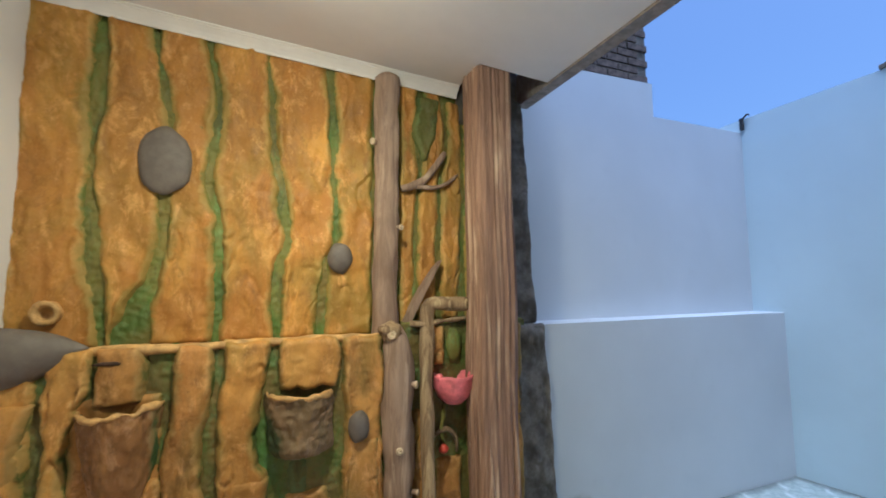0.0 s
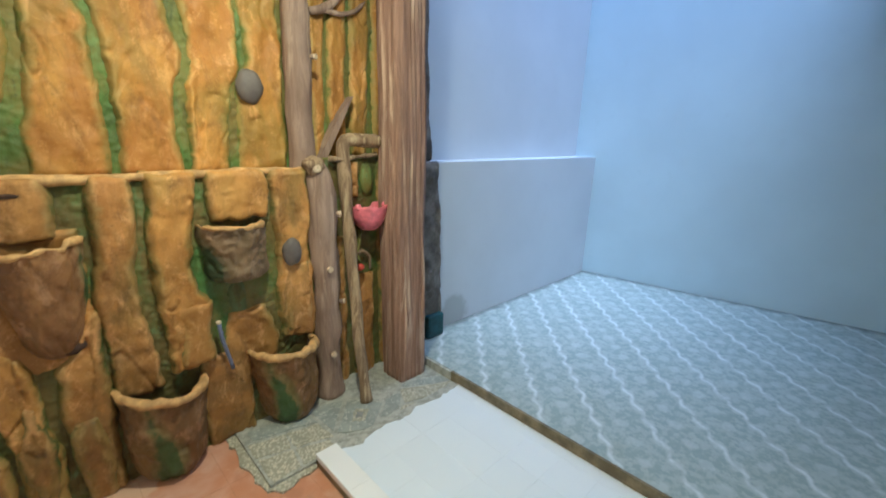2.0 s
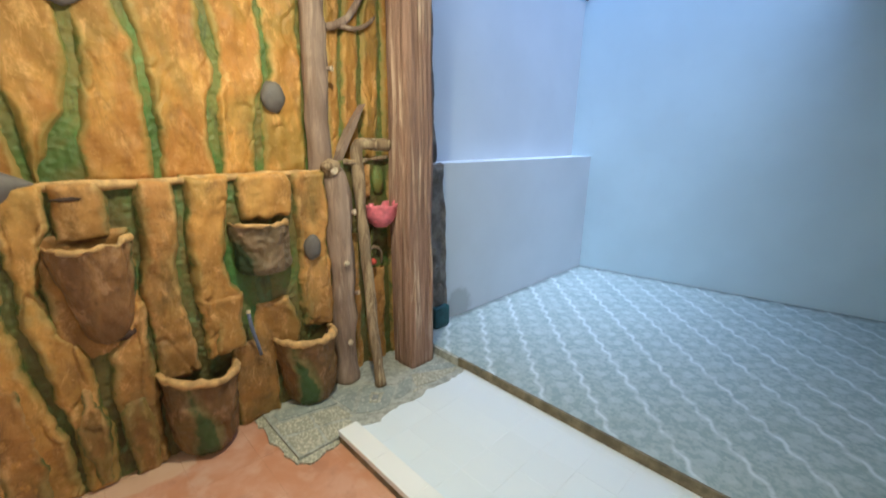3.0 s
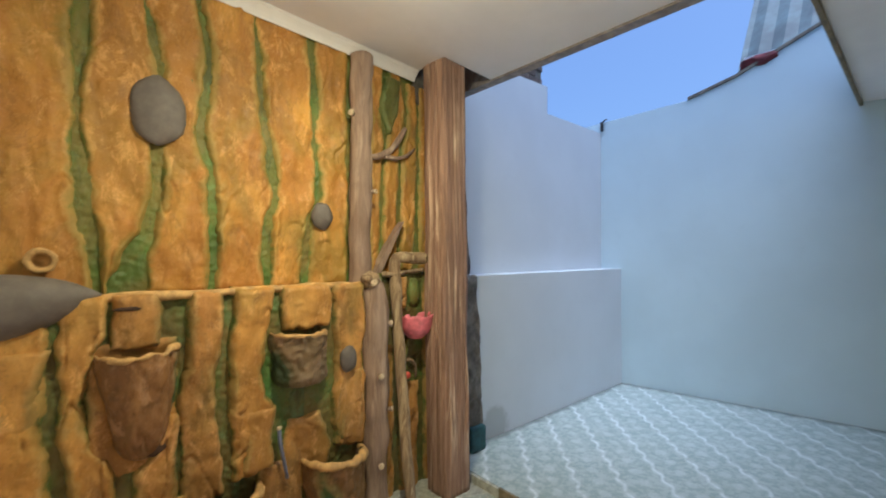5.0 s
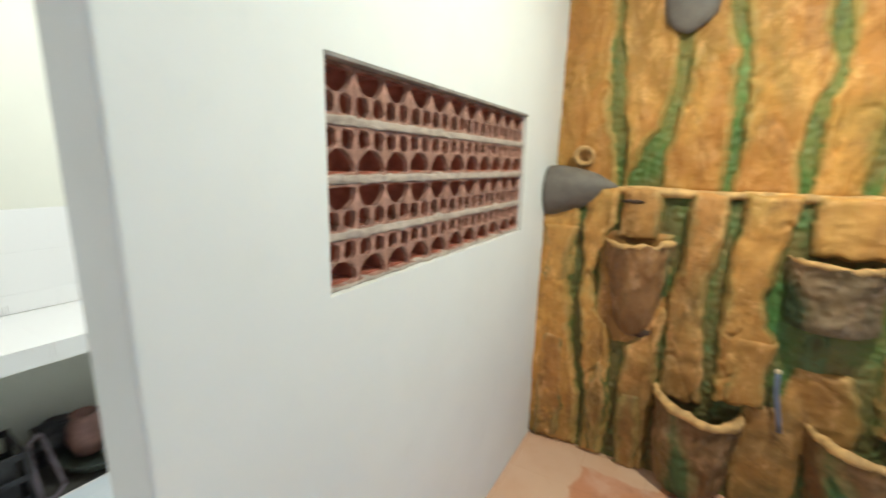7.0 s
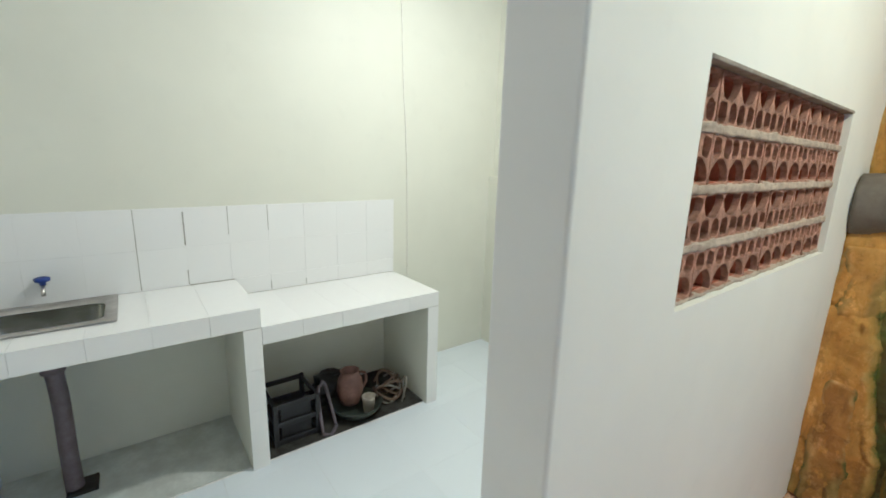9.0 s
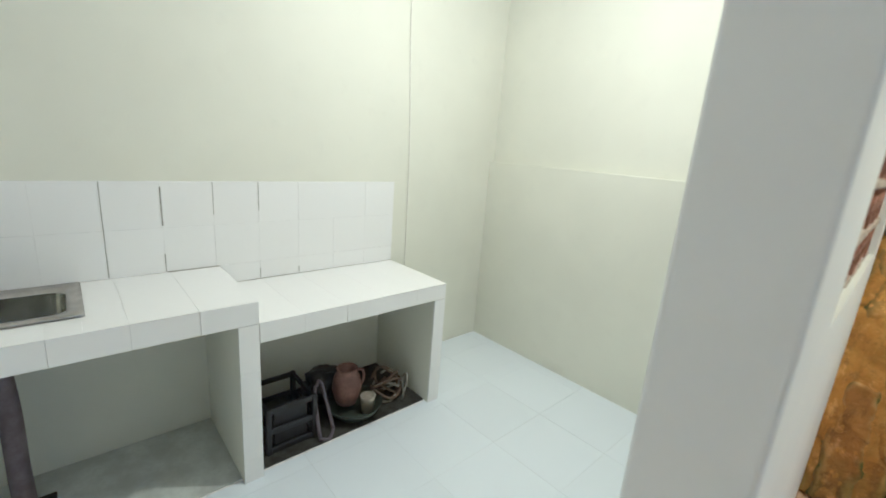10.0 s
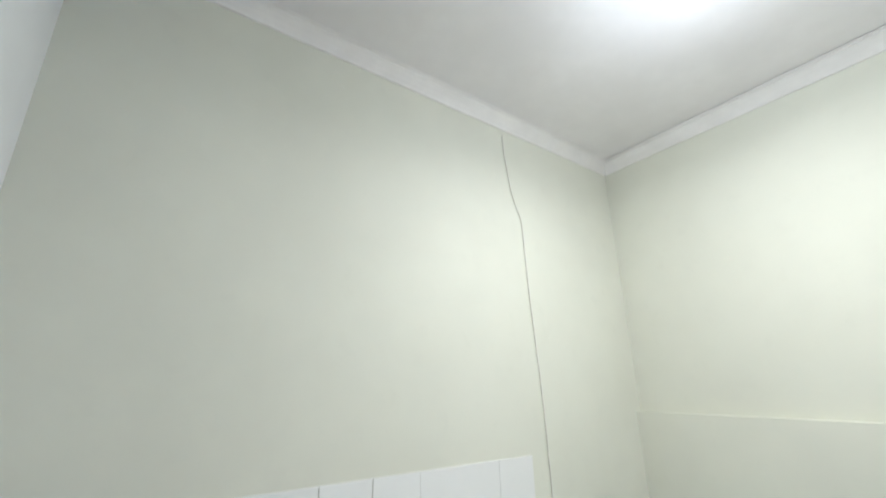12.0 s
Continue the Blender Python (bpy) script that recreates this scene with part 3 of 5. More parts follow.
EAST_TOP = [(0.30, 3.09), (-0.75, 3.17), (-1.15, 3.30), (-1.81, 3.63), (-2.10, 3.75), (-3.60, 3.80)]
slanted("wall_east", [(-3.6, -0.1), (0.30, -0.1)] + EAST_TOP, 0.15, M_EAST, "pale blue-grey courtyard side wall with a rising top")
structure("wall_north_kitchen_lower", box(WEST, -0.14, -0.244, 0.05, -0.1, 1.375), M_KITCHEN, "cream kitchen wall, thicker lower part with a ledge")
structure("wall_north_kitchen_upper", box(WEST, -0.14, -0.20, 0.05, 1.375, KITCHEN_TOP), M_KITCHEN, "cream kitchen wall above the ledge")
wall_west = structure("wall_west_kitchen", box(WEST - 0.15, WEST, -3.29, 0.05, -0.1, KITCHEN_TOP), M_KITCHEN, "cream kitchen wall with a tiled splashback")
structure("wall_south_kitchen", box(WEST, 0.0, -3.29, -3.14, -0.1, KITCHEN_TOP), M_WHITE, "white kitchen side wall")
# Both hall walls are added to close its unseen south end.
structure("wall_south_hall", box(0.0, 5.75, -3.75, -3.6, -0.1, 3.2), M_WHITE, "added white wall closing the unseen end of the hall")
structure("wall_west_hall", box(-0.14, 0.0, -3.75, -3.29, -0.1, 3.2), M_WHITE, "added short white wall closing the unseen hall corner")

# Ceiling of the hall with a notch round the wooden column and the open yard beyond.
tagged(structure("ceiling_hall", sheet([(0.0, -3.6), (2.454, -3.6), (2.454, -0.36), (2.02, -0.36), (2.02, 0.05), (0.0, 0.05)], hall_z, 0.05), M_CEIL, "flat off-white plaster hall ceiling"), category="ceiling")
tagged(structure("ceiling_yard_end", prism([(2.454, -3.6), (5.75, -3.6), (5.45, -2.03), (2.454, -2.03)], 2, 2.86, 2.91), M_CEIL, "flat off-white ceiling at the end of the yard"), category="ceiling")
structure("fascia_hall", box(2.455, 2.535, -2.028, -0.02, 2.785, 3.0, 0.003), M_GREYEDGE, "weathered grey board along the ceiling edge")
structure("fascia_south", prism([(2.537, -2.029), (5.44, -2.029), (5.44, -2.005), (2.537, -2.005)], 2, 2.83, 3.0), M_BROWN, "dark board along the ceiling edge")
structure("roof_hall", prism([(0.0, -3.75), (6.0, -3.75), (5.5, -2.03), (2.53, -2.03), (2.53, 0.3), (0.0, 0.3)], 2, 3.24, 3.30), M_ROOF, "flat roof sheet over the hall")
# Dark block in place of the shaded void above the planks.
structure("void_block", box(2.03, 2.453, -0.02, 0.06, 2.62, 3.24), M_DARKCON, "dark block for the shaded void behind the column top")
tagged(structure("ceiling_kitchen", sheet([(WEST, -3.14), (-0.155, -3.14), (-0.155, -0.2), (WEST, -0.2)], kitchen_z, 0.05), M_CEIL, "flat white kitchen ceiling"), category="ceiling")


def cornice(name, a, b, inward, z, size, label):
    """A coved moulding from a to b along a wall; inward points into the room."""
    bm = bmesh.new()
    prof = [(0, 0), (0, -size), (0.12 * size, -size), (0.2 * size, -0.82 * size), (0.42 * size, -0.55 * size), (0.72 * size, -0.28 * size), (0.85 * size, -0.2 * size), (0.85 * size, -0.1 * size), (size, -0.1 * size), (size, 0)]
    rings = [[bm.verts.new((p[0] + inward[0] * o, p[1] + inward[1] * o, z(*p) + h)) for o, h in prof] for p in (a, b)]
    n = len(prof)
    for i in range(n):
        bm.faces.new((rings[0][i], rings[1][i], rings[1][(i + 1) % n], rings[0][(i + 1) % n]))
    bm.faces.new(rings[0])
    bm.faces.new(rings[1][::-1])
    bmesh.ops.recalc_face_normals(bm, faces=bm.faces[:])
    return structure(name, bm, M_TRIM, label)


cornice("trim_hall_north", (0.0, -0.035), (2.02, -0.035), (0, -1), hall_z, 0.06, "white gypsum cornice above the bark relief")
cornice("trim_kitchen_west", (WEST, -3.14), (WEST, -0.2), (1, 0), kitchen_z, 0.075, "white gypsum kitchen cornice")
cornice("trim_kitchen_north", (WEST, -0.2), (-0.155, -0.2), (0, -1), kitchen_z, 0.075, "white gypsum kitchen cornice")
cornice("trim_kitchen_east", (-0.155, -0.2), (-0.155, -3.14), (-1, 0), kitchen_z, 0.075, "white gypsum kitchen cornice")

# ---- the bark relief ----
relief = thing("bark_relief", (0.8, 0, 0), "carved concrete wall relief of ochre bark planks with green grooves", "wall relief")
part("backing", box(0.002, 2.5, 0.0, NORTH, 0, 2.95), M_GREEN, relief, "green painted groove bed")
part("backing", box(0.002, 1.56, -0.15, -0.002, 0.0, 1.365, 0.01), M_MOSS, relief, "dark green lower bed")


def groove_bed(x0, x1, z0, z1, back, seed):
    """Rough hatched plaster at the bottom of the grooves."""
    nx, nz = int((x1 - x0) / 0.008), int((z1 - z0) / 0.008)
    verts = []
    for j in range(nz + 1):
        z = z0 + (z1 - z0) * j / nz
        for i in range(nx + 1):
            x = x0 + (x1 - x0) * i / nx
            h = 0.012 + 0.006 * noise.noise(Vector((x * 9, z * 6, seed))) + 0.007 * noise.noise(Vector((x * 48, z * 42, seed + 4))) + 0.004 * noise.noise(Vector((x * 12, z * 60 + 6 * noise.noise(Vector((x * 5, z * 4, 0))), seed)))
            verts.append((x, back - max(0.002, h), z))
    w = nx + 1
    me = bpy.data.meshes.new("groove_bed")
    me.from_pydata(verts, [], [(j * w + i, j * w + i + 1, (j + 1) * w + i + 1, (j + 1) * w + i) for j in range(nz) for i in range(nx)])
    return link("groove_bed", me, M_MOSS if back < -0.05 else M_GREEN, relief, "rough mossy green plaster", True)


groove_bed(0.004, 1.62, 1.36, 2.86, 0.0, 1)
groove_bed(1.60, 2.46, 1.40, 2.74, 0.0, 2)
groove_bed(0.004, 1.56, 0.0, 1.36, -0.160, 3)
groove_bed(1.66, 2.42, 0.0, 1.43, -0.10, 4)
G0 = [(2.85, -0.03, 0.004), (1.4, -0.03, 0.004)]
G1 = [(2.85, 0.26, 0.03), (2.53, 0.255, 0.028), (2.3, 0.25, 0.01), (2.09, 0.25, 0.014), (1.95, 0.25, 0.03), (1.79, 0.27, 0.034), (1.61, 0.305, 0.026), (1.4, 0.32, 0.012)]
G2 = [(2.85, 0.475, 0.010), (2.6, 0.51, 0.014), (2.4, 0.54, 0.008), (2.06, 0.53, 0.024), (1.84, 0.535, 0.024), (1.69, 0.50, 0.032), (1.55, 0.455, 0.055), (1.4, 0.43, 0.10)]
G3 = [(2.85, 0.70, 0.016), (2.55, 0.74, 0.010), (2.15, 0.715, 0.014), (1.93, 0.765, 0.020), (1.66, 0.77, 0.018), (1.4, 0.765, 0.024)]
G4 = [(2.85, 0.965, 0.010), (2.59, 0.98, 0.012), (2.35, 1.01, 0.016), (2.09, 1.05, 0.028), (1.86, 1.085, 0.022), (1.74, 1.04, 0.034), (1.55, 1.03, 0.02), (1.4, 1.04, 0.026)]
G5 = [(2.85, 1.285, 0.014), (2.5, 1.30, 0.024), (2.3, 1.30, 0.012), (2.05, 1.315, 0.008), (1.87, 1.325, 0.014), (1.75, 1.265, 0.022), (1.4, 1.25, 0.018)]
G55 = [(2.85, 1.52, 0.006), (1.4, 1.525, 0.006)]
GA = [(2.85, 1.66, 0.004), (1.4, 1.66, 0.004)]
GB = [(2.85, 1.80, 0.02), (2.5, 1.80, 0.04), (2.3, 1.79, 0.01), (1.9, 1.765, 0.008), (1.4, 1.76, 0.012)]
GC = [(2.85, 1.93, 0.02), (2.5, 1.96, 0.008), (2.2, 1.915, 0.01), (1.8, 1.905, 0.016), (1.4, 1.9, 0.02)]
GD = [(2.85, 2.06, 0.01), (2.3, 2.07, 0.006), (1.9, 2.06, 0.014), (1.4, 2.05, 0.02)]
GE = [(2.85, 2.42, 0.006), (1.4, 2.42, 0.006)]
uppers = [G0, G1, G2, G3, G4, G5, G55]
for i, (a, b) in enumerate(zip(uppers, uppers[1:])):
    plank("plank", a, b, 1.375, hall_z(a[0][1] + 0.05) - 0.03, 0.0, 0.032, M_BARK, relief, i + 1, wild=1.6)
for i, (a, b) in enumerate(((GA, GB), (GB, GC), (GC, GD), (GD, GE))):
    plank("plank", a, b, 1.42, 2.83 if i < 2 else 2.75, 0.0, 0.03, M_BARK, relief, i + 21)

L0 = [(1.4, -0.03, 0.004), (0.0, -0.03, 0.004)]
L1 = [(1.4, 0.175, 0.006), (1.23, 0.181, 0.010), (1.04, 0.19, 0.014), (0.86, 0.178, 0.010), (0.71, 0.205, 0.022), (0.49, 0.225, 0.030), (0.38, 0.25, 0.020), (0.30, 0.265, 0.004), (0.0, 0.27, 0.004)]
L1B = [(1.4, 0.365, 0.003), (1.24, 0.36, 0.003), (1.15, 0.315, 0.003), (1.0, 0.285, 0.003), (0.8, 0.315, 0.003), (0.66, 0.385, 0.004), (0.45, 0.395, 0.004), (0.23, 0.42, 0.004), (0.0, 0.41, 0.012)]
L2A = [(0.9, 0.57, 0.0), (0.74, 0.51, 0.0), (0.62, 0.435, 0.002), (0.43, 0.425, 0.003), (0.23, 0.45, 0.004), (0.0, 0.465, 0.012)]
L2B = [(1.4, 0.61, 0.0), (0.7, 0.602, 0.0), (0.0, 0.60, 0.0)]
L2C = [(1.4, 0.63, 0.006), (1.28, 0.622, 0.006), (1.1, 0.615, 0.006), (0.92, 0.598, 0.006), (0.0, 0.60, 0.01)]
L3 = [(1.4, 0.81, 0.022), (1.28, 0.809, 0.024), (1.1, 0.79, 0.022), (0.985, 0.776, 0.034), (0.82, 0.775, 0.03), (0.7, 0.79, 0.022), (0.58, 0.798, 0.014), (0.0, 0.79, 0.02)]
L4 = [(1.4, 1.035, 0.014), (1.31, 1.035, 0.016), (1.1, 0.985, 0.016), (0.97, 0.968, 0.020), (0.86, 0.99, 0.022), (0.80, 1.028, 0.012), (0.6, 1.02, 0.012), (0.53, 0.965, 0.03), (0.0, 0.93, 0.03)]
L5 = [(1.4, 1.325, 0.010), (1.17, 1.33, 0.014), (0.9, 1.335, 0.012), (0.76, 1.323, 0.014), (0.5, 1.335, 0.02), (0.0, 1.35, 0.03)]
L6 = [(1.4, 1.55, 0.004), (0.0, 1.55, 0.004)]
for i, (a, b, z0, z1, thick, mat) in enumerate((
        (L0, L1, 0.0, 1.395, 0.060, M_BARK_MID), (L1, L1B, 0.0, 1.395, 0.066, M_BARK_MID), (L2A, L2B, 0.0, 0.86, 0.070, M_BARK_LOW),
        (L2C, L3, 0.42, 1.395, 0.070, M_BARK_LOW), (L3, L4, 0.47, 1.40, 0.082, M_BARK_MID), (L5, L6, 0.46, 1.395, 0.064, M_BARK_LOW))):
    plank("plank", a, b, z0, z1, -0.148, thick, mat, relief, i + 41, wild=1.7, lip=1.2, rag=0.03 if z0 > 0.1 else 0.0)
# shorter slabs above, below and between the pockets
for i, (x0, x1, z0, z1, d, back, thick, mat) in enumerate((
        (0.350, 0.535, 1.150, 1.40, 0.004, -0.150, 0.070, M_BARK_LOW), (1.048, 1.326, 1.160, 1.40, 0.003, -0.150, 0.070, M_BARK_MID),
        (1.06, 1.31, 0.30, 0.70, 0.02, -0.150, 0.050, M_BARK_LOW), (1.10, 1.18, 0.66, 0.90, 0.010, -0.160, 0.016, M_MOSS),
        (0.92, 1.165, 0.0, 0.50, 0.006, -0.150, 0.055, M_BARK_LOW), (0.275, 0.605, 0.64, 1.20, 0.0, -0.150, 0.034, M_BARK_LOW),
        (0.02, 0.17, 0.02, 0.62, 0.010, -0.190, 0.026, M_BARK_LOW),
        (0.02, 0.165, 0.90, 1.20, -0.010, -0.192, 0.022, M_BARK_MID), (0.44, 0.56, 0.0, 0.40, 0.010, -0.200, 0.024, M_BARK_LOW),
        (0.30, 0.38, 0.02, 0.52, 0.010, -0.196, 0.020, M_BARK_LOW), (0.86, 1.01, 0.49, 0.80, -0.010, -0.206, 0.034, M_BARK_MID),
        (1.36, 1.52, 0.50, 0.90, 0.010, -0.196, 0.020, M_BARK_LOW))):
    plank("flake", [(z1, x0 + d, 0), ((z0 + z1) / 2, x0 - d, 0), (z0, x0 + d, 0)], [(z1, x1 - d, 0), ((z0 + z1) / 2, x1 + d, 0), (z0, x1, 0)], z0, z1, back, thick, mat, relief, 110 + i, wild=1.7, nu=22, rag=0.035)
# Solid dark lens: the shade of a slit put into its colour.
part("slit_shade", pebble((0.425, -0.216, 1.335), (0.06, 0.012, 0.010), 43, 0.3), M_SOIL, relief, "flat dark lens for the shade in a bark slit", True)
# the shelf edge where the lower half steps forward
part("ledge", tube([(0.25, -0.15, 1.376), (0.45, -0.185, 1.384), (0.6, -0.185, 1.380), (0.85, -0.18, 1.380), (1.2, -0.17, 1.384), (1.54, -0.16, 1.380)], [0.014, 0.022, 0.018, 0.022, 0.018, 0.02, 0.018], 12, 0.012, 12, 1), M_RIM, relief, "pale ochre rounded ledge", True)
part("ledge_top", box(0.004, 1.54, -0.15, -0.03, 1.362, 1.376, 0.004), M_BARK_LOW, relief)
# recessed bay behind the bent branch
part("backing", box(1.66, 2.42, -0.10, -0.002, 0.0, 1.44, 0.012), M_GREEN, relief, "mossy recessed bed")
for i, (x0, x1, z0, z1) in enumerate(((1.70, 1.80, 0.0, 0.98), (1.82, 2.0, 0.0, 0.72), (1.80, 1.905, 1.20, 1.42), (2.02, 2.4, 0.0, 1.42))):
    plank("plank", [(1.5, x0, 0.004), (0, x0 + 0.01, 0.004)], [(1.5, x1, 0.004), (0, x1, 0.004)], z0, z1, -0.098, 0.04, M_BARK_LOW, relief, 70 + i)
part("leaf", pebble((1.955, -0.12, 1.31), (0.045, 0.03, 0.10), 5, 0.2, 2), M_GREEN, relief, "bright green painted leaf", True)
plank("leaf", [(2.75, 1.78, 0), (2.55, 1.745, 0), (2.36, 1.80, 0)], [(2.75, 1.92, 0), (2.55, 1.90, 0), (2.36, 1.84, 0)], 2.36, 2.75, -0.012, 0.035, M_GREEN, relief, 81, "green painted leaf")
# rough raw end beside the courtyard
plank("edge_strip", [(1.42, 2.34, 0), (0, 2.36, 0)], [(1.42, 2.57, 0), (0.9, 2.60, 0), (0.3, 2.63, 0), (0, 2.66, 0)], 0.05, 1.40, -0.086, 0.05, M_DARKCON, relief, 90, "dark weathered raw concrete end")
plank("edge_strip", [(2.85, 2.30, 0), (1.4, 2.30, 0)], [(2.85, 2.49, 0), (2.0, 2.53, 0), (1.4, 2.56, 0)], 1.39, 2.82, 0.0, 0.06, M_DARKCON, relief, 91, "dark weathered raw concrete end")
part("base_block", box(2.44, 2.60, -0.185, -0.09, 0.085, 0.27, 0.02), M_TEAL, relief, "dark teal painted foot")

# twigs modelled on the wall
part("twig", tube([(1.67, -0.06, 2.18), (1.78, -0.055, 2.22), (1.86, -0.05, 2.30), (1.94, -0.04, 2.42)], [0.022, 0.024, 0.02, 0.012], 10, 0.012, 14), M_LOG, relief, "forked concrete twig", True)
part("twig", tube([(1.76, -0.055, 2.205), (1.86, -0.05, 2.20), (1.96, -0.04, 2.24), (2.03, -0.03, 2.30)], [0.018, 0.018, 0.014, 0.008], 10, 0.01, 14), M_LOG, relief, "forked concrete twig", True)
part("splint", prism([(1.665, 1.42), (1.72, 1.44), (1.90, 1.78), (1.86, 1.74), (1.80, 1.66)], 1, -0.09, -0.02), M_LOG, relief, "slanting splinter of bark")

# stones set into the bark
for c, r, s in (((0.533, -0.042, 2.228), (0.112, 0.042, 0.162), 1), ((1.34, -0.04, 1.785), (0.064, 0.038, 0.083), 2), ((1.412, -0.232, 0.97), (0.053, 0.030, 0.074), 3)):
    part("stone", pebble(c, r, s, 0.1), M_STONE, relief, "smooth dark grey oval stone", True)


def cone_stone():
    """A grey teardrop boss that narrows away from the partition wall."""
    bm = bmesh.new()
    rings = []
    for i in range(19):
        t = i / 18
        x = 0.004 + 0.33 * t
        r = (1 - t ** 1.9) ** 0.85 if t < 1 else 0
        r = max(r, 0.02)
        cz, cy = 1.36 + 0.035 * t, -0.17
        rings.append([bm.verts.new((x, cy - 0.10 * r * math.cos(a) + 0.006 * noise.noise(Vector((x * 9, a, 0))), cz + (0.125 * r + 0.006 * noise.noise(Vector((x * 11, a * 2, 4)))) * math.sin(a))) for a in [2 * math.pi * k / 20 for k in range(20)]])
    for a, b in zip(rings, rings[1:]):
        for k in range(20):
            bm.faces.new((a[k], a[(k + 1) % 20], b[(k + 1) % 20], b[k]))
    bm.faces.new(rings[-1])
    bm.faces.new(rings[0][::-1])
    bmesh.ops.recalc_face_normals(bm, faces=bm.faces[:])
    return bm


part("stone", cone_stone(), M_STONE, relief, "smooth dark grey teardrop stone", True)


def ring_stub(c, r, depth, tilt):
    """A short hollow branch stub."""
    m = Matrix.Translation(c) @ Matrix.Rotation(radians(tilt), 4, "Z") @ Matrix.Rotation(radians(90), 4, "X")
    bm = lathe([(r * 0.9, -0.01), (r, depth * 0.6), (r * 1.05, depth), (r * 0.85, depth + 0.008), (r * 0.6, depth), (r * 0.5, depth * 0.3), (0, depth * 0.2)], (0, 0, 0), 16)
    for v in bm.verts:
        v.co *= 1 + 0.12 * noise.noise(v.co * 30)
    bm.transform(m)
    return bm


knot = part("knot", ring_stub((0.145, -0.02, 1.535), 0.05, 0.06, 0), M_RIM, relief, "hollow ochre branch stub", True)


def planter(cx, rx, depth, rim_z, foot_z, foot_rx, foot_dx, back, seed, green, mat=None, dip=0.0, tilt=0.0, cut=0.72):
    """A half-round pocket modelled on the wall, with a worn uneven lip and dry soil; tilt drops the lip towards one side."""
    n, m = 44, 44

    def wobble(a, q):
        return 0.020 * noise.noise(Vector((a * 1.3, seed, 0))) + 0.010 * noise.noise(Vector((a * 4, seed, 2))) + tilt * math.cos(a) * q

    verts, edge, faces = [], [], []
    for j in range(m + 1):
        t = j / m
        k = foot_rx / rx + (1 - foot_rx / rx) * t ** 0.7
        k *= cut + (1 - cut) * math.sqrt(min(1, t / 0.16))
        for i in range(n + 1):
            a = math.pi * i / n
            p = Vector((math.cos(a) * 2 + seed, math.sin(a) * 2, t * 3))
            w = 1 + 0.09 * noise.noise(p) + 0.05 * noise.noise(p * 3.1) + 0.025 * noise.noise(p * 8)
            w -= 0.06 * max(0.0, 1 - abs(noise.noise(Vector((math.cos(a) * 3 + seed, math.sin(a) * 3, t * 1.2)))) / 0.06)
            verts.append((cx + foot_dx * (1 - t) - rx * k * w * math.cos(a), back - depth * k * w * math.sin(a), foot_z + (rim_z - foot_z) * t + wobble(a, 1) * t))
            edge.append(1.5 * max(0.0, 1 - abs(a - math.pi * green - 0.15 * math.sin(5 * t)) / 0.62) * (0.6 + 0.4 * (1 - t)) + 0.45 * (1 - t) ** 2 + dip * min(1.0, max(0.0, (0.78 + 0.03 * math.sin(3 * a) - t) / 0.35)))
    for j in range(m):
        for i in range(n):
            p = j * (n + 1) + i
            faces.append((p, p + 1, p + n + 2, p + n + 1))
    faces.append(tuple(range(n, -1, -1)))
    me = bpy.data.meshes.new("planter")
    me.from_pydata(verts, [], faces)
    me.attributes.new("edge", "FLOAT", "POINT").data.foreach_set("value", edge)
    ob = link("planter", me, mat or M_POT, relief, "half-round bark planter pocket, brown and green", True)
    lip = [(cx - rx * 0.96 * math.cos(math.pi * i / 16), back - depth * 0.96 * math.sin(math.pi * i / 16), rim_z + wobble(math.pi * i / 16, 1)) for i in range(17)]
    k_ = 0.9 if depth > 0.17 else 0.5
    part("rim", tube(lip, [0.012 * k_, 0.022 * k_, 0.028 * k_, 0.018 * k_, 0.024 * k_, 0.03 * k_, 0.014 * k_], 10, 0.014, 24, 1), M_RIM, ob, "pale ochre worn lip", True)
    bm = bmesh.new()
    rings = [[bm.verts.new((cx - rx * q * math.cos(math.pi * i / n), back - depth * q * math.sin(math.pi * i / n), rim_z + dz + wobble(math.pi * i / n, 1) * (dz > -0.1))) for i in range(n + 1)] for q, dz in ((0.97, -0.004), (0.86, -0.002), (0.80, -0.15))]
    for a_, b_ in zip(rings, rings[1:]):
        for i in range(n):
            bm.faces.new((a_[i], a_[i + 1], b_[i + 1], b_[i]))
    part("lining", bm, M_SOIL, ob, "dark inside of the pocket", True)
    soil = prism([(cx - rx * 0.8 * math.cos(math.pi * i / 12), back - depth * 0.8 * math.sin(math.pi * i / 12)) for i in range(13)], 2, rim_z - 0.15, rim_z - 0.10)
    part("soil", soil, M_SOIL, ob, "dry dark soil")
    return ob


planter(0.455, 0.150, 0.165, 1.150, 0.70, 0.070, 0.015, -0.165, 3, 0.92, tilt=-0.006)
planter(1.145, 0.150, 0.155, 1.145, 0.885, 0.140, 0.012, -0.165, 7, 0.10, M_POT_D, 0.3, tilt=0.006, cut=0.93)
planter(0.770, 0.178, 0.20, 0.445, 0.0, 0.135, 0.0, -0.185, 11, 0.38, tilt=0.028)
planter(1.335, 0.180, 0.20, 0.455, 0.015, 0.140, 0.03, -0.185, 15, 0.30, tilt=0.01)

# No opening here: a dark lens paints the shaded depth of a hollow.
part("hollow", pebble((0.50, -0.222, 0.735), (0.05, 0.014, 0.034), 41, 0.25), M_SOIL, relief, "flat dark lens for the shade in a bark hollow", True)
hose = thing("hose_end", (1.05, -0.22, 0.43), "short pale blue plastic hose hanging on the bark relief", "hose")
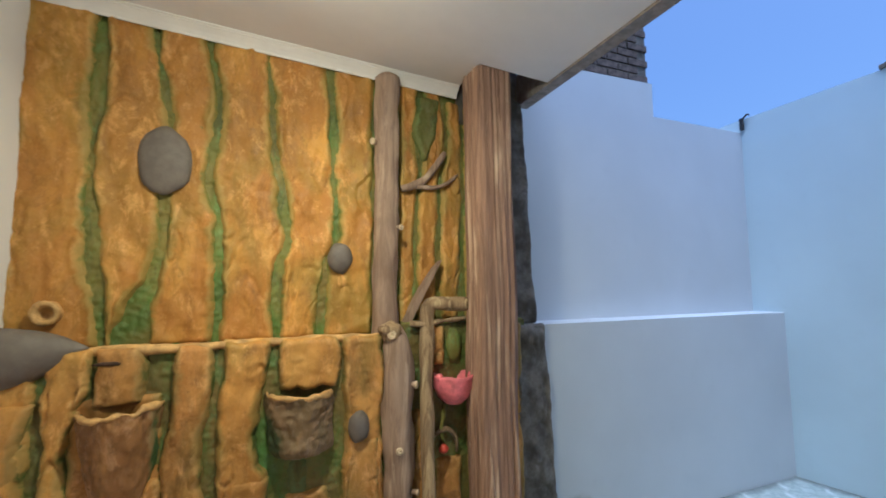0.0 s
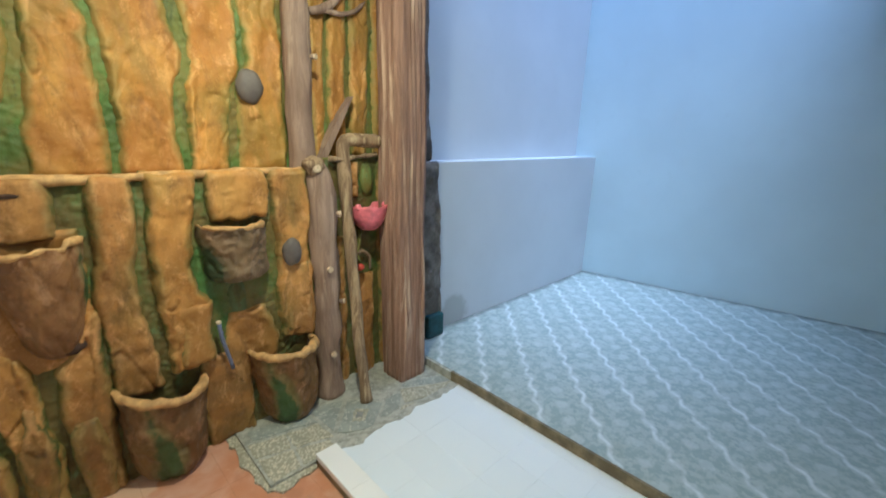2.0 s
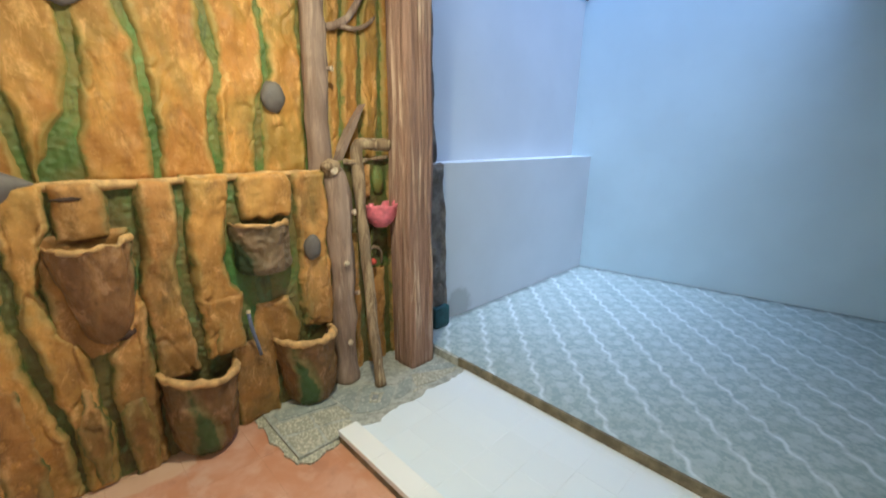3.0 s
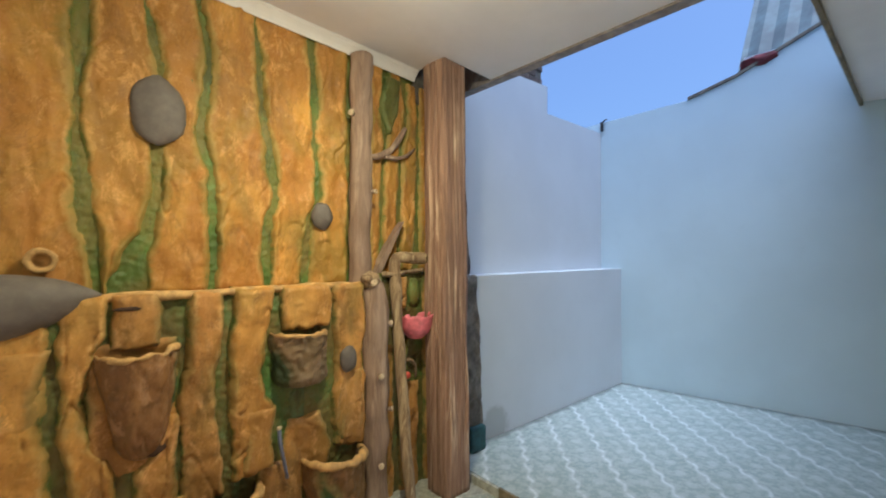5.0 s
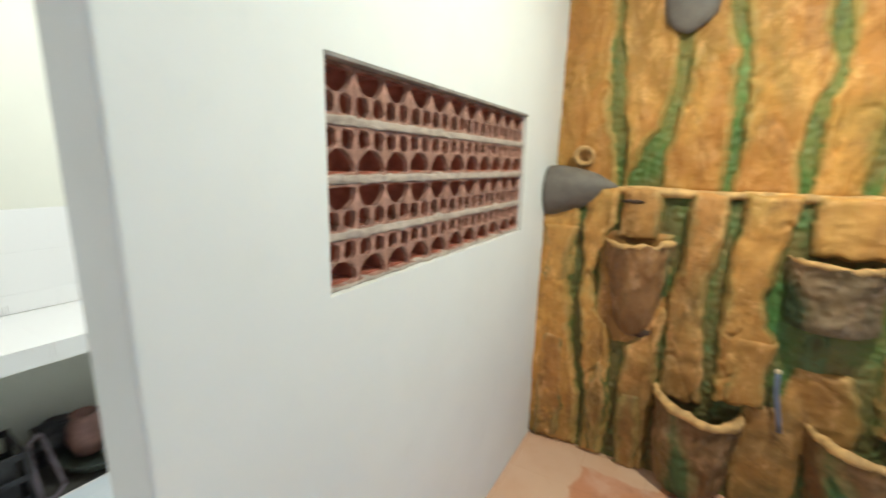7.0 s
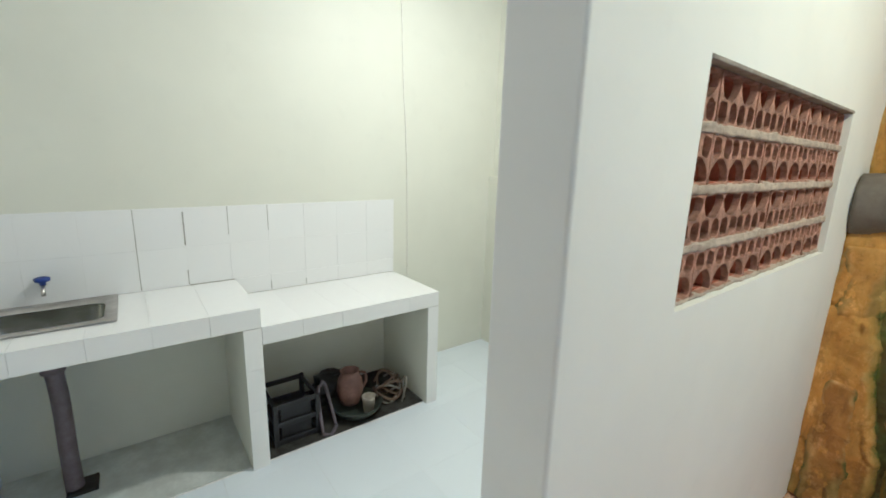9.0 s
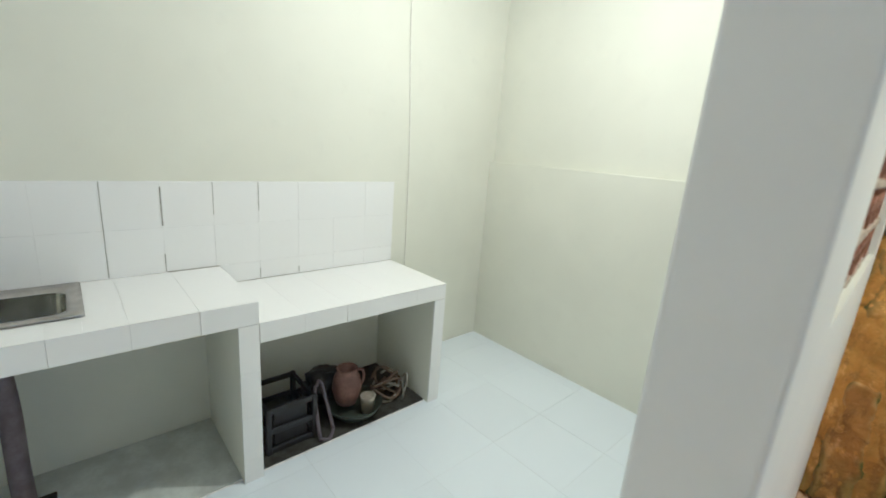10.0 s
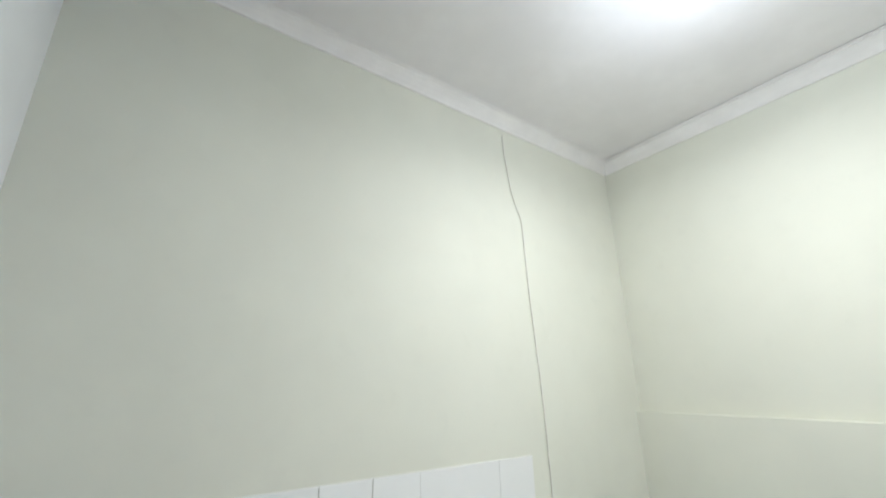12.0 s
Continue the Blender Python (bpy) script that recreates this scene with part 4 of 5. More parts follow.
part("tube", tube([(1.03, -0.225, 0.68), (1.035, -0.23, 0.6), (1.05, -0.235, 0.52), (1.07, -0.23, 0.42)], [0.010, 0.010, 0.009, 0.009], 10), M_PALEBLUE, hose, "", True)
part("cap", lathe([(0, 0), (0.012, 0), (0.012, 0.012), (0, 0.015)], (1.03, -0.225, 0.675), 12), M_CUT, hose, "pale worn cap")

# ---- log post ----
log = thing("log_post", (1.61, -0.19, 0), "knotty grey-brown log post against the bark relief", "log post")
part("trunk", tube([(1.61, -0.20, 0.02), (1.612, -0.195, 0.3), (1.618, -0.195, 0.7), (1.612, -0.19, 1.0), (1.618, -0.185, 1.25), (1.60, -0.175, 1.37), (1.585, -0.165, 1.425)],
                     [0.082, 0.074, 0.076, 0.074, 0.080, 0.082, 0.078, 0.05], 26, 0.016, 15, 0.5), M_LOG, log, "lower knotty length", True)
part("trunk", tube([(1.578, -0.085, 1.36), (1.572, -0.075, 1.6), (1.578, -0.07, 1.9), (1.58, -0.072, 2.4), (1.588, -0.075, 2.80)],
                     [0.070, 0.068, 0.072, 0.066, 0.068, 0.072], 26, 0.015, 15, 0.5), M_LOG, log, "upper knotty length", True)
part("knob", pebble((1.575, -0.20, 1.405), (0.06, 0.05, 0.05), 31, 0.3), M_BRANCH, log, "pale worn knob", True)
for c, yaw, r in (((1.60, -0.262, 0.845), 0, 0.017), ((1.60, -0.265, 0.322), 0, 0.017), ((1.575, -0.225, 1.395), -15, 0.021), ((1.635, -0.125, 1.95), 35, 0.014), ((1.515, -0.09, 2.42), -60, 0.018), ((1.68, -0.23, 1.14), 60, 0.018), ((1.685, -0.23, 0.62), 60, 0.014)):
    stub = part("branch_stub", ring_stub(c, r, 0.02, yaw), M_LOG, log, "", True)
    m = Matrix.Translation(c) @ Matrix.Rotation(radians(yaw), 4, "Z") @ Matrix.Rotation(radians(90), 4, "X")
    bm = lathe([(r * 1.05, 0.016), (r * 1.05, 0.026), (r * 0.5, 0.029), (r * 0.25, 0.026), (0, 0.025)], (0, 0, 0), 14)
    bm.transform(m)
    part("cut_end", bm, M_CUT, stub, "pale sawn end")

# ---- bent branch ----
branch = thing("bent_branch", (1.72, -0.42, 0.03), "tan branch bent over at the top beside the column", "branch")
part("stem", tube([(1.725, -0.425, 0.03), (1.72, -0.37, 0.35), (1.745, -0.29, 0.75), (1.765, -0.21, 1.15), (1.79, -0.14, 1.42), (1.80, -0.13, 1.515), (1.835, -0.135, 1.54), (1.93, -0.15, 1.535), (2.03, -0.17, 1.53)],
                  [0.036, 0.034, 0.036, 0.034, 0.036, 0.037, 0.038, 0.036, 0.036], 16, 0.012, 12, 0.4), M_BRANCH, branch, "", True)
part("binding", tube([(1.70, -0.13, 1.435), (1.79, -0.165, 1.43), (1.86, -0.13, 1.44), (2.02, -0.14, 1.455)], [0.016, 0.016, 0.015, 0.014], 9, 0.008, 18), M_BRANCH, branch, "thin crossing branch", True)

# ---- column ----
column = thing("wooden_column", (2.105, -0.31, 0), "square column clad in reddish brown grooved bark", "column")


def bark_shaft(cx, cy, hx, hy, z0, z1, seed, flare):
    seg, nz = 110, 80
    verts, faces = [], []
    for j in range(nz + 1):
        z = z0 + (z1 - z0) * j / nz
        f = 1 + flare * max(0.0, 1 - (z - z0) / 1.3)
        for s in range(seg):
            a = 2 * math.pi * s / seg
            c, d = math.cos(a), math.sin(a)
            k = (abs(c) ** 7 + abs(d) ** 7) ** (-1 / 7)
            g = 0.013 * noise.noise(Vector((c * 9, d * 9, z * 1.1 + seed))) + 0.007 * noise.noise(Vector((c * 22, d * 22, z * 2.0 + seed)))
            lean = (z - z0) / (z1 - z0)
            verts.append((cx + 0.02 * lean + (hx * f * k + g) * c + 0.012 * noise.noise(Vector((0, seed, z * 1.5))), cy + 0.075 * lean + (hy * k + g) * d, z))
    for j in range(nz):
        for s in range(seg):
            t = (s + 1) % seg
            faces.append((j * seg + s, j * seg + t, (j + 1) * seg + t, (j + 1) * seg + s))
    faces.append(tuple(range(seg))[::-1])
    faces.append(tuple(nz * seg + s for s in range(seg)))
    me = bpy.data.meshes.new("shaft")
    me.from_pydata(verts, [], faces)
    return me


link("shaft", bark_shaft(2.10, -0.31, 0.108, 0.108, 0.02, 3.0, 3, 0.0), M_COLUMN, column, "", True)
for x, y, z0, z1, r in ((2.03, -0.413, 0.05, 0.9, 0.018), (2.17, -0.408, 0.3, 1.1, 0.016)):
    part("bark_ridge", tube([(x, y, z0), (x + 0.008, y + 0.008, (z0 + z1) / 2), (x - 0.004, y + 0.022, z1)], [0.004, r, r * 0.8, 0.004], 8, 0.008, 20, 0.3), M_COLUMN, column, "", True)

# ---- pink wall pot with a painted flower ----
pot = thing("pink_wall_pot", (1.93, -0.2, 1.0), "small pink glazed bowl with a wavy lip on the wall", "wall pot")
bm = lathe([(0, 0.0), (0.045, 0.004), (0.085, 0.04), (0.108, 0.09), (0.112, 0.135), (0.118, 0.155), (0.106, 0.155), (0.098, 0.13), (0.07, 0.06), (0, 0.04)], (1.925, -0.185, 1.01), 28)
for v in bm.verts:
    a = math.atan2(v.co.y + 0.185, v.co.x - 1.925)
    if v.co.z > 1.14:
        v.co.z += 0.005 * math.sin(5 * a)
part("bowl", bm, M_PINK, pot, "", True)
part("lug", pebble((2.01, -0.235, 1.165), (0.025, 0.02, 0.022), 4, 0.2, 2), M_PINK, pot, "", True)
part("lug", pebble((1.83, -0.22, 1.16), (0.022, 0.02, 0.02), 6, 0.2, 2), M_PINK, pot, "", True)
flower = thing("painted_flower", (1.90, -0.13, 0.72), "small red berry with a curved green stem on the wall", "wall ornament")
part("stem", tube([(1.90, -0.12, 1.0), (1.885, -0.135, 0.93), (1.87, -0.135, 0.86), (1.885, -0.14, 0.80)], [0.014, 0.012, 0.01, 0.008], 8), M_GREEN, flower, "green stem", True)
part("arc", tube([(1.83, -0.13, 0.84), (1.90, -0.14, 0.87), (1.955, -0.14, 0.82), (1.96, -0.135, 0.74)], [0.012, 0.014, 0.012, 0.008], 8), M_BRANCH, flower, "curved tan twig", True)
part("berry", pebble((1.88, -0.15, 0.77), (0.026, 0.024, 0.024), 8, 0.1, 2), M_RED, flower, "red painted berry", True)

# ---- terracotta vent blocks ----
from mathutils import geometry


def pierced(outer, holes, x0, x1):
    """A plate across x with holes through it, from x0 to x1; outlines of (y, z)."""
    loops = [[Vector((y, z, 0)) for y, z in l] for l in (outer, *holes)]
    tris = geometry.tessellate_polygon(loops)
    flat = [p for l in loops for p in l]
    bm = bmesh.new()
    a = [bm.verts.new((x0, p.x, p.y)) for p in flat]
    b = [bm.verts.new((x1, p.x, p.y)) for p in flat]
    for t in tris:
        bm.faces.new([a[i] for i in t])
        bm.faces.new([b[i] for i in t[::-1]])
    k = 0
    for l in loops:
        n = len(l)
        for i in range(n):
            j = (i + 1) % n
            bm.faces.new((a[k + i], a[k + j], b[k + j], b[k + i]))
        k += n
    bmesh.ops.recalc_face_normals(bm, faces=bm.faces[:])
    return bm


COLS, ROWS, JOINT = 11, 4, 0.019
bw, bh = (V_Y1 - V_Y0) / COLS, (V_Z1 - V_Z0 - 0.002) / ROWS


def vent_mesh(flip, seed):
    w, h = bw - 0.0002, bh - JOINT
    outer = [(-w / 2, 0), (w / 2, 0), (w / 2, h), (-w / 2, h)]
    def oval(cy, cz, ry, rz, sharp):
        return [(cy + ry * math.copysign(abs(math.cos(a)) ** sharp, math.cos(a)), cz + rz * math.copysign(abs(math.sin(a)) ** sharp, math.sin(a))) for a in [2 * math.pi * (q + 0.5) / 14 for q in range(14)]]

    rng = random.Random(seed)
    big = [(-0.044, 0.006), (-0.018, 0.003), (0.018, 0.004), (0.045, 0.006), (0.049, 0.016), (0.043, 0.032), (0.031, 0.046), (0.013, 0.055), (-0.013, 0.055), (-0.031, 0.046), (-0.043, 0.032), (-0.049, 0.016)]
    cup = oval(0.0265, h - 0.026, 0.0205, 0.0215, 0.72)
    holes = [big, cup, [(-y, z) for y, z in cup][::-1]]
    holes = [[(y + rng.uniform(-0.002, 0.002), z + rng.uniform(-0.0024, 0.0024)) for y, z in l] for l in holes]
    if flip:
        holes = [[(y, h - z) for y, z in l][::-1] for l in holes]
    bm = pierced(outer, holes, -0.034, -0.018)
    back = pierced(outer, holes, -0.125, -0.110)
    for y0, y1, z0, z1 in ((-w / 2, w / 2, 0.0, 0.008), (-w / 2, w / 2, h - 0.008, h), (-w / 2, -w / 2 + 0.007, 0.008, h - 0.008), (w / 2 - 0.007, w / 2, 0.008, h - 0.008)):
        box(-0.110, -0.034, y0, y1, z0, z1, bm=back)
    tmp = bpy.data.meshes.new("tmp")
    back.to_mesh(tmp)
    back.free()
    bm.from_mesh(tmp)
    bpy.data.meshes.remove(tmp)
    for f in bm.faces:
        c = f.calc_center_median()
        f.material_index = 0 if c.x > -0.030 else 1
        if -0.034 < c.x < -0.018 and abs(f.normal.x) < 0.5:
            f.material_index = 0
    me = bpy.data.meshes.new("brick")
    bm.to_mesh(me)
    bm.free()
    me.materials.append(M_TERRA)
    me.materials.append(M_CLAY)
    return me


def mortar_bed(z0, z1, proud, seed):
    """A bed of mortar trowelled between two courses, its face uneven and squeezed out over the blocks here and there."""
    ny, nz = 220, 8
    verts = []
    for j in range(nz + 1):
        t = j / nz
        for i in range(ny + 1):
            y = V_Y0 + (V_Y1 - V_Y0) * i / ny
            spill = [0.003 + 0.011 * max(0.0, noise.noise(Vector((y * 21, seed, q)))) + 0.004 * noise.noise(Vector((y * 70, seed, q))) for q in (0, 5)]
            z = z0 - spill[0] + (z1 - z0 + spill[0] + spill[1]) * t
            face = proud + 0.004 * noise.noise(Vector((y * 14, t * 2, seed))) + 0.002 * noise.noise(Vector((y * 60, t * 6, seed)))
            verts.append((-0.13 if j in (0, nz) else face - 0.006 * (2 * t - 1) ** 4, y, z))
    w = ny + 1
    me = bpy.data.meshes.new("mortar")
    me.from_pydata(verts, [], [(j * w + i, j * w + i + 1, (j + 1) * w + i + 1, (j + 1) * w + i) for j in range(nz) for i in range(ny)])
    return link("mortar", me, M_MORTAR, wall_vent, "pale trowelled mortar bed", True)


meshes = [[vent_mesh(flip, 10 * flip + q) for q in range(5)] for flip in (False, True)]
for r in range(ROWS):
    z = V_Z0 + r * bh + JOINT * 0.5
    for c in range(COLS):
        ob = link("brick", random.choice(meshes[r % 2]), M_TERRA, wall_vent)
        ob.location = (random.uniform(-0.003, 0.003), V_Y0 + (c + 0.5) * bw, z + random.uniform(-0.0015, 0.0015))
    if r < ROWS - 1:
        mortar_bed(z + bh - JOINT, z + bh, -0.012, r)
mortar_bed(V_Z0 + 0.003, V_Z0 + JOINT * 0.5, -0.014, 9)
part("lintel", box(-0.13, 0.003, V_Y0 + 0.001, V_Y1 - 0.001, V_Z1 - 0.0098, V_Z1 - 0.001, 0.002), M_GREYEDGE, wall_vent, "thin grey strip above the blocks")

# ---- lamps ----
def ceiling_lamp(at, drop, bulb, label):
    """A bulb that hangs from the ceiling at the point at, on a cord of length drop."""
    ob = thing("ceiling_light", at, label, "ceiling lamp", "ceiling lights")
    x, y, z = at
    part("canopy", lathe([(0, 0.002), (0.045, 0.002), (0.045, -0.010), (0.030, -0.022), (0, -0.024)], at, 24), M_SHADE, ob, "white plastic ceiling cup", True)
    part("cord", tube([(x, y, z - 0.02), (x, y, z - 0.03 - drop)], [0.006], 8, soften=False), M_SHADE, ob, "white cord", True)
    low = (x, y, z - drop)
    part("holder", lathe([(0, -0.022), (0.016, -0.024), (0.022, -0.035), (0.022, -0.065), (0, -0.065)], low, 24), M_SHADE, ob, "white plastic lamp holder", True)
    part("collar", lathe([(0, -0.063), (0.018, -0.063), (0.030, -0.10), (0.036, -0.120), (0, -0.118)], low, 24), M_SHADE, ob, "white plastic bulb body", True)
    glass = part("bulb", lathe([(0.034, -0.121), (0.036, -0.135), (0.032, -0.155), (0.018, -0.170), (0, -0.174)], low, 20), bulb, ob, "lit bulb", True)
    glass.visible_shadow = False
    return ob


ceiling_lamp((1.126, -1.135, hall_z(1.126)), 0.008, M_BULB_W, "warm lit bulb hanging from the hall ceiling")
ceiling_lamp((-0.962, -1.278, kitchen_z(-0.962, -1.278)), 0.065, M_BULB_K, "white lit bulb hanging from the kitchen ceiling")

# ---- kitchen counters ----
C_BACK, C_FRONT, C_HI, C_LO, C_STEP, C_END, C_SINK = WEST, -1.56, 0.815, 0.722, -2.122, -1.116, -2.636
PITCH = 0.204


def tiled_counter(name, y0, y1, top, apron, pier, label, hole=None):
    ob = thing(name, ((C_BACK + C_FRONT) / 2, (y0 + y1) / 2, 0), label, "kitchen counter", "kitchen counters")
    if hole is None:
        part("slab", box(C_BACK + 0.002, C_FRONT - 0.008, y0, y1 - 0.008, apron + 0.002, top - 0.0018), M_GROUT_L, ob, "cement slab")
    else:
        hx0, hx1, hy0, hy1 = hole
        for a in ((C_BACK + 0.002, hx0, y0, y1 - 0.008), (hx1, C_FRONT - 0.008, y0, y1 - 0.008), (hx0, hx1, y0, hy0), (hx0, hx1, hy1, y1 - 0.008)):
            part("slab", box(*a, apron + 0.002, top - 0.0018), M_GROUT_L, ob, "cement slab")
    part("pier", box(C_BACK + 0.002, C_FRONT - 0.008, y1 - pier, y1 - 0.008, 0.0, apron), M_KITCHEN, ob, "plastered end pier")
    ys = []
    y = y1
    while y > y0 + 0.01:
        ys.append((max(y - PITCH, y0), y))
        y -= PITCH
    for a, b in ys:
        x0, x1 = C_BACK + 0.004, C_FRONT
        if hole and b <= hole[3] + 0.01:
            x0 = hole[1] + 0.002
        elif hole and a < hole[3]:
            part("tile", box(x0, x1, hole[3] + 0.002, b - 0.0015, top - 0.0017, top, 0.0), M_KTILE, ob)
            x0, b = hole[1] + 0.002, hole[3] + 0.001
        part("tile", box(x0, x1, a + 0.0003, b - 0.0003, top - 0.0017, top + random.uniform(-0.0002, 0.0003), 0.0), M_KTILE, ob)
    for a, b in ys:
        part("tile", box(C_FRONT - 0.008, C_FRONT + random.uniform(-0.001, 0.001), a + 0.0003, b - 0.0003, apron, top - 0.0019, 0.0007), M_KTILE, ob)
    zs = [apron - 0.002, apron - 0.205, apron - 0.41, apron - 0.615, -0.0]
    for hi, lo in zip(zs, zs[1:]):
        lo = max(lo, 0.0)
        if hi - lo > 0.02:
            part("tile", box(C_FRONT - 0.008, C_FRONT, y1 - pier, y1, lo + 0.0004, hi - 0.0004, 0.0006), M_KTILE, ob)
            part("tile", box(C_BACK + 0.004, C_FRONT - 0.009, y1 - 0.008, y1, lo + 0.0004, hi - 0.0004, 0.0006), M_KTILE, ob)
    part("tile", box(C_BACK + 0.004, C_FRONT - 0.009, y1 - 0.008, y1, apron, top - 0.0085, 0.0015), M_KTILE, ob)
    return ob


S_X0, S_X1, S_Y0, S_Y1 = -2.085, -1.70, -3.125, C_SINK
tiled_counter("counter_high", -3.138, C_STEP, C_HI, 0.722, 0.078, "white tiled masonry counter with an inset steel sink", (S_X0 + 0.012, S_X1 - 0.012, S_Y0 + 0.012, S_Y1 - 0.012))
tiled_counter("counter_low", C_STEP + 0.002, C_END, C_LO, 0.635, 0.075, "lower white tiled masonry counter beside the sink counter")
# separate, darker floor sheets beneath the counters
structure("floor_under_low", box(C_BACK, C_FRONT - 0.04, C_STEP + 0.002, C_END - 0.076, -0.0005, 0.004), M_UNDERFLOOR, "near-black floor beneath the low counter")
structure("floor_under_high", box(C_BACK, C_FRONT - 0.04, -3.139, C_STEP - 0.079, -0.004, 0.003), plain("grey_old_tile", (0.58, 0.60, 0.56), 0.5, 0, 0.15, 8.0, 0.1), "grey old floor beneath the sink counter")

# splashback tiles, two courses
y = C_END
rows = ((C_HI + 0.004, 1.0188), (1.0202, 1.223))
k = 0
while y > -3.13:
    a = max(y - PITCH, -3.1405)
    for z0, z1 in rows:
        part("tile", box(WEST - 0.001, WEST + 0.007 + random.uniform(-0.001, 0.001), a + 0.0003, y - 0.0003, z0, z1, 0.0004), M_KTILE, wall_west)
    if y > C_STEP + 0.01:
        part("tile", box(WEST - 0.001, WEST + 0.007, max(a, C_STEP + 0.002) + 0.001, y - 0.001, C_LO + 0.003, C_HI + 0.002, 0.0012), M_KTILE, wall_west)
    y -= PITCH
part("grout", box(WEST - 0.002, WEST + 0.0056, -3.137, C_END - 0.002, C_LO + 0.002, 1.221), M_GROUT_L, wall_west, "pale tile grout")
for yy, z0, z1, w in ((-2.544, 0.82, 1.22, 0.0016), (-2.340, 1.03, 1.20, 0.003), (-2.340, 0.82, 0.90, 0.002), (-2.136, 1.07, 1.22, 0.0015), (-1.932, 1.08, 1.22, 0.0016), (-1.932, 0.73, 0.78, 0.002), (-1.728, 0.73, 0.765, 0.002)):
    part("open_joint", box(WEST + 0.003, WEST + 0.0082, yy - w, yy + w, z0, z1), M_GROUT, wall_west, "dark open tile joint")
part("open_joint", box(WEST + 0.003, WEST + 0.0095, -2.335, C_STEP - 0.004, C_HI, C_HI + 0.0045), M_GROUT, wall_west, "dark open tile joint")

# ---- sink ----
sink = thing("kitchen_sink", ((S_X0 + S_X1) / 2, (S_Y0 + S_Y1) / 2, C_HI), "stainless steel sink bowl with a wide flat rim", "sink")


def rounded(x0, x1, y0, y1, r, n=5):
    out = []
    for cx, cy, a0 in ((x1 - r, y1 - r, 0), (x0 + r, y1 - r, 90), (x0 + r, y0 + r, 180), (x1 - r, y0 + r, 270)):
        out += [(cx + r * math.cos(radians(a0 + 90 * i / n)), cy + r * math.sin(radians(a0 + 90 * i / n))) for i in range(n + 1)]
    return out


SINK_LEVELS = [(0.0, 0.0, 0.006, 0.004), (0.0, 0.002, 0.006, 0.008), (0.045, 0.0, 0.05, 0.007), (0.052, -0.006, 0.05, 0.0), (0.06, -0.15, 0.05, 0.0), (0.085, -0.178, 0.05, 0.0), (0.15, -0.182, 0.03, 0.0)]


def sink_shell(levels, closed):
    bm = bmesh.new()
    rings = []
    for inset, dz, r, up in levels:
        x0, x1, y0, y1 = S_X0 + inset, S_X1 - inset, S_Y0 + inset * 1.1, S_Y1 - inset * 0.9
        rings.append([bm.verts.new((x, y, C_HI + dz + up)) for x, y in rounded(x0, x1, y0, y1, r)])
    n = len(rings[0])
    for a, b in zip(rings, rings[1:]):
        for i in range(n):
            bm.faces.new((a[i], a[(i + 1) % n], b[(i + 1) % n], b[i]))
    if closed:
        bm.faces.new(rings[-1])
    bmesh.ops.recalc_face_normals(bm, faces=bm.faces[:])
    return bm


part("rim", sink_shell(SINK_LEVELS[:4], False), M_STEEL, sink, "flat steel rim", True)
part("bowl", sink_shell(SINK_LEVELS[3:], True), M_STEEL_BOWL, sink, "mottled deep steel bowl, darkened for the dark it reflects", True)
part("drain", lathe([(0, 0.004), (0.028, 0.004), (0.038, 0.008), (0.042, 0.002), (0.042, -0.004), (0, -0.004)], (-1.89, -2.88, C_HI - 0.18), 20), M_STEEL, sink, "round drain grate", True)
# Dark disc standing in for a dark reflection on the bowl's end wall.
hole = lathe([(0, 0.001), (0.021, 0.001), (0.026, 0.004), (0.028, 0.0), (0, -0.002)], (0, 0, 0), 20)
hole.transform(Matrix.Translation((-1.89, S_Y1 - 0.0575, C_HI - 0.055)) @ Matrix.Rotation(radians(90), 4, "X"))
part("reflection_disc", hole, M_BLACK, sink, "dark disc drawn for a reflection in the bowl", True)

tap = thing("wall_tap", (WEST, -2.885, 0.94), "small wall tap with a blue plastic handle", "tap")
part("spout", tube([(WEST + 0.007, -2.885, 0.905), (WEST + 0.04, -2.885, 0.906), (WEST + 0.068, -2.885, 0.896), (WEST + 0.074, -2.885, 0.872)], [0.009, 0.008, 0.008, 0.008], 10), M_STEEL, tap, "short grey spout", True)
part("handle", lathe([(0, 0), (0.010, 0), (0.012, 0.012), (0.026, 0.018), (0.028, 0.03), (0.018, 0.036), (0, 0.036)], (WEST + 0.05, -2.885, 0.915), 14), M_BLUE, tap, "blue plastic handle", True)
part("handle_bar", box(WEST + 0.028, WEST + 0.075, -2.892, -2.878, 0.934, 0.947, 0.003), M_BLUE, tap)

drain = thing("drain_pipe", (-1.90, -2.85, 0), "grey plastic drain pipe beneath the sink", "pipe")
part("pipe", tube([(-1.89, -2.88, 0.66), (-1.885, -2.87, 0.45), (-1.885, -2.873, 0.2), (-1.885, -2.872, 0.0)], [0.032, 0.032, 0.032, 0.034], 16), M_PVC, drain, "", True)
part("collar", lathe([(0.034, 0), (0.042, 0), (0.044, 0.05), (0.034, 0.06)], (-1.888, -2.877, 0.58), 16), M_PVC, drain, "", True)
part("grate", box(-1.94, -1.83, -2.90, -2.79, 0.003, 0.02, 0.004), M_BLACK, drain, "black plastic floor drain")

# ---- cable on the kitchen wall ----
cable = thing("wall_cable", (WEST, -1.02, 0.72), "thin grey cable running down the kitchen wall", "cable")
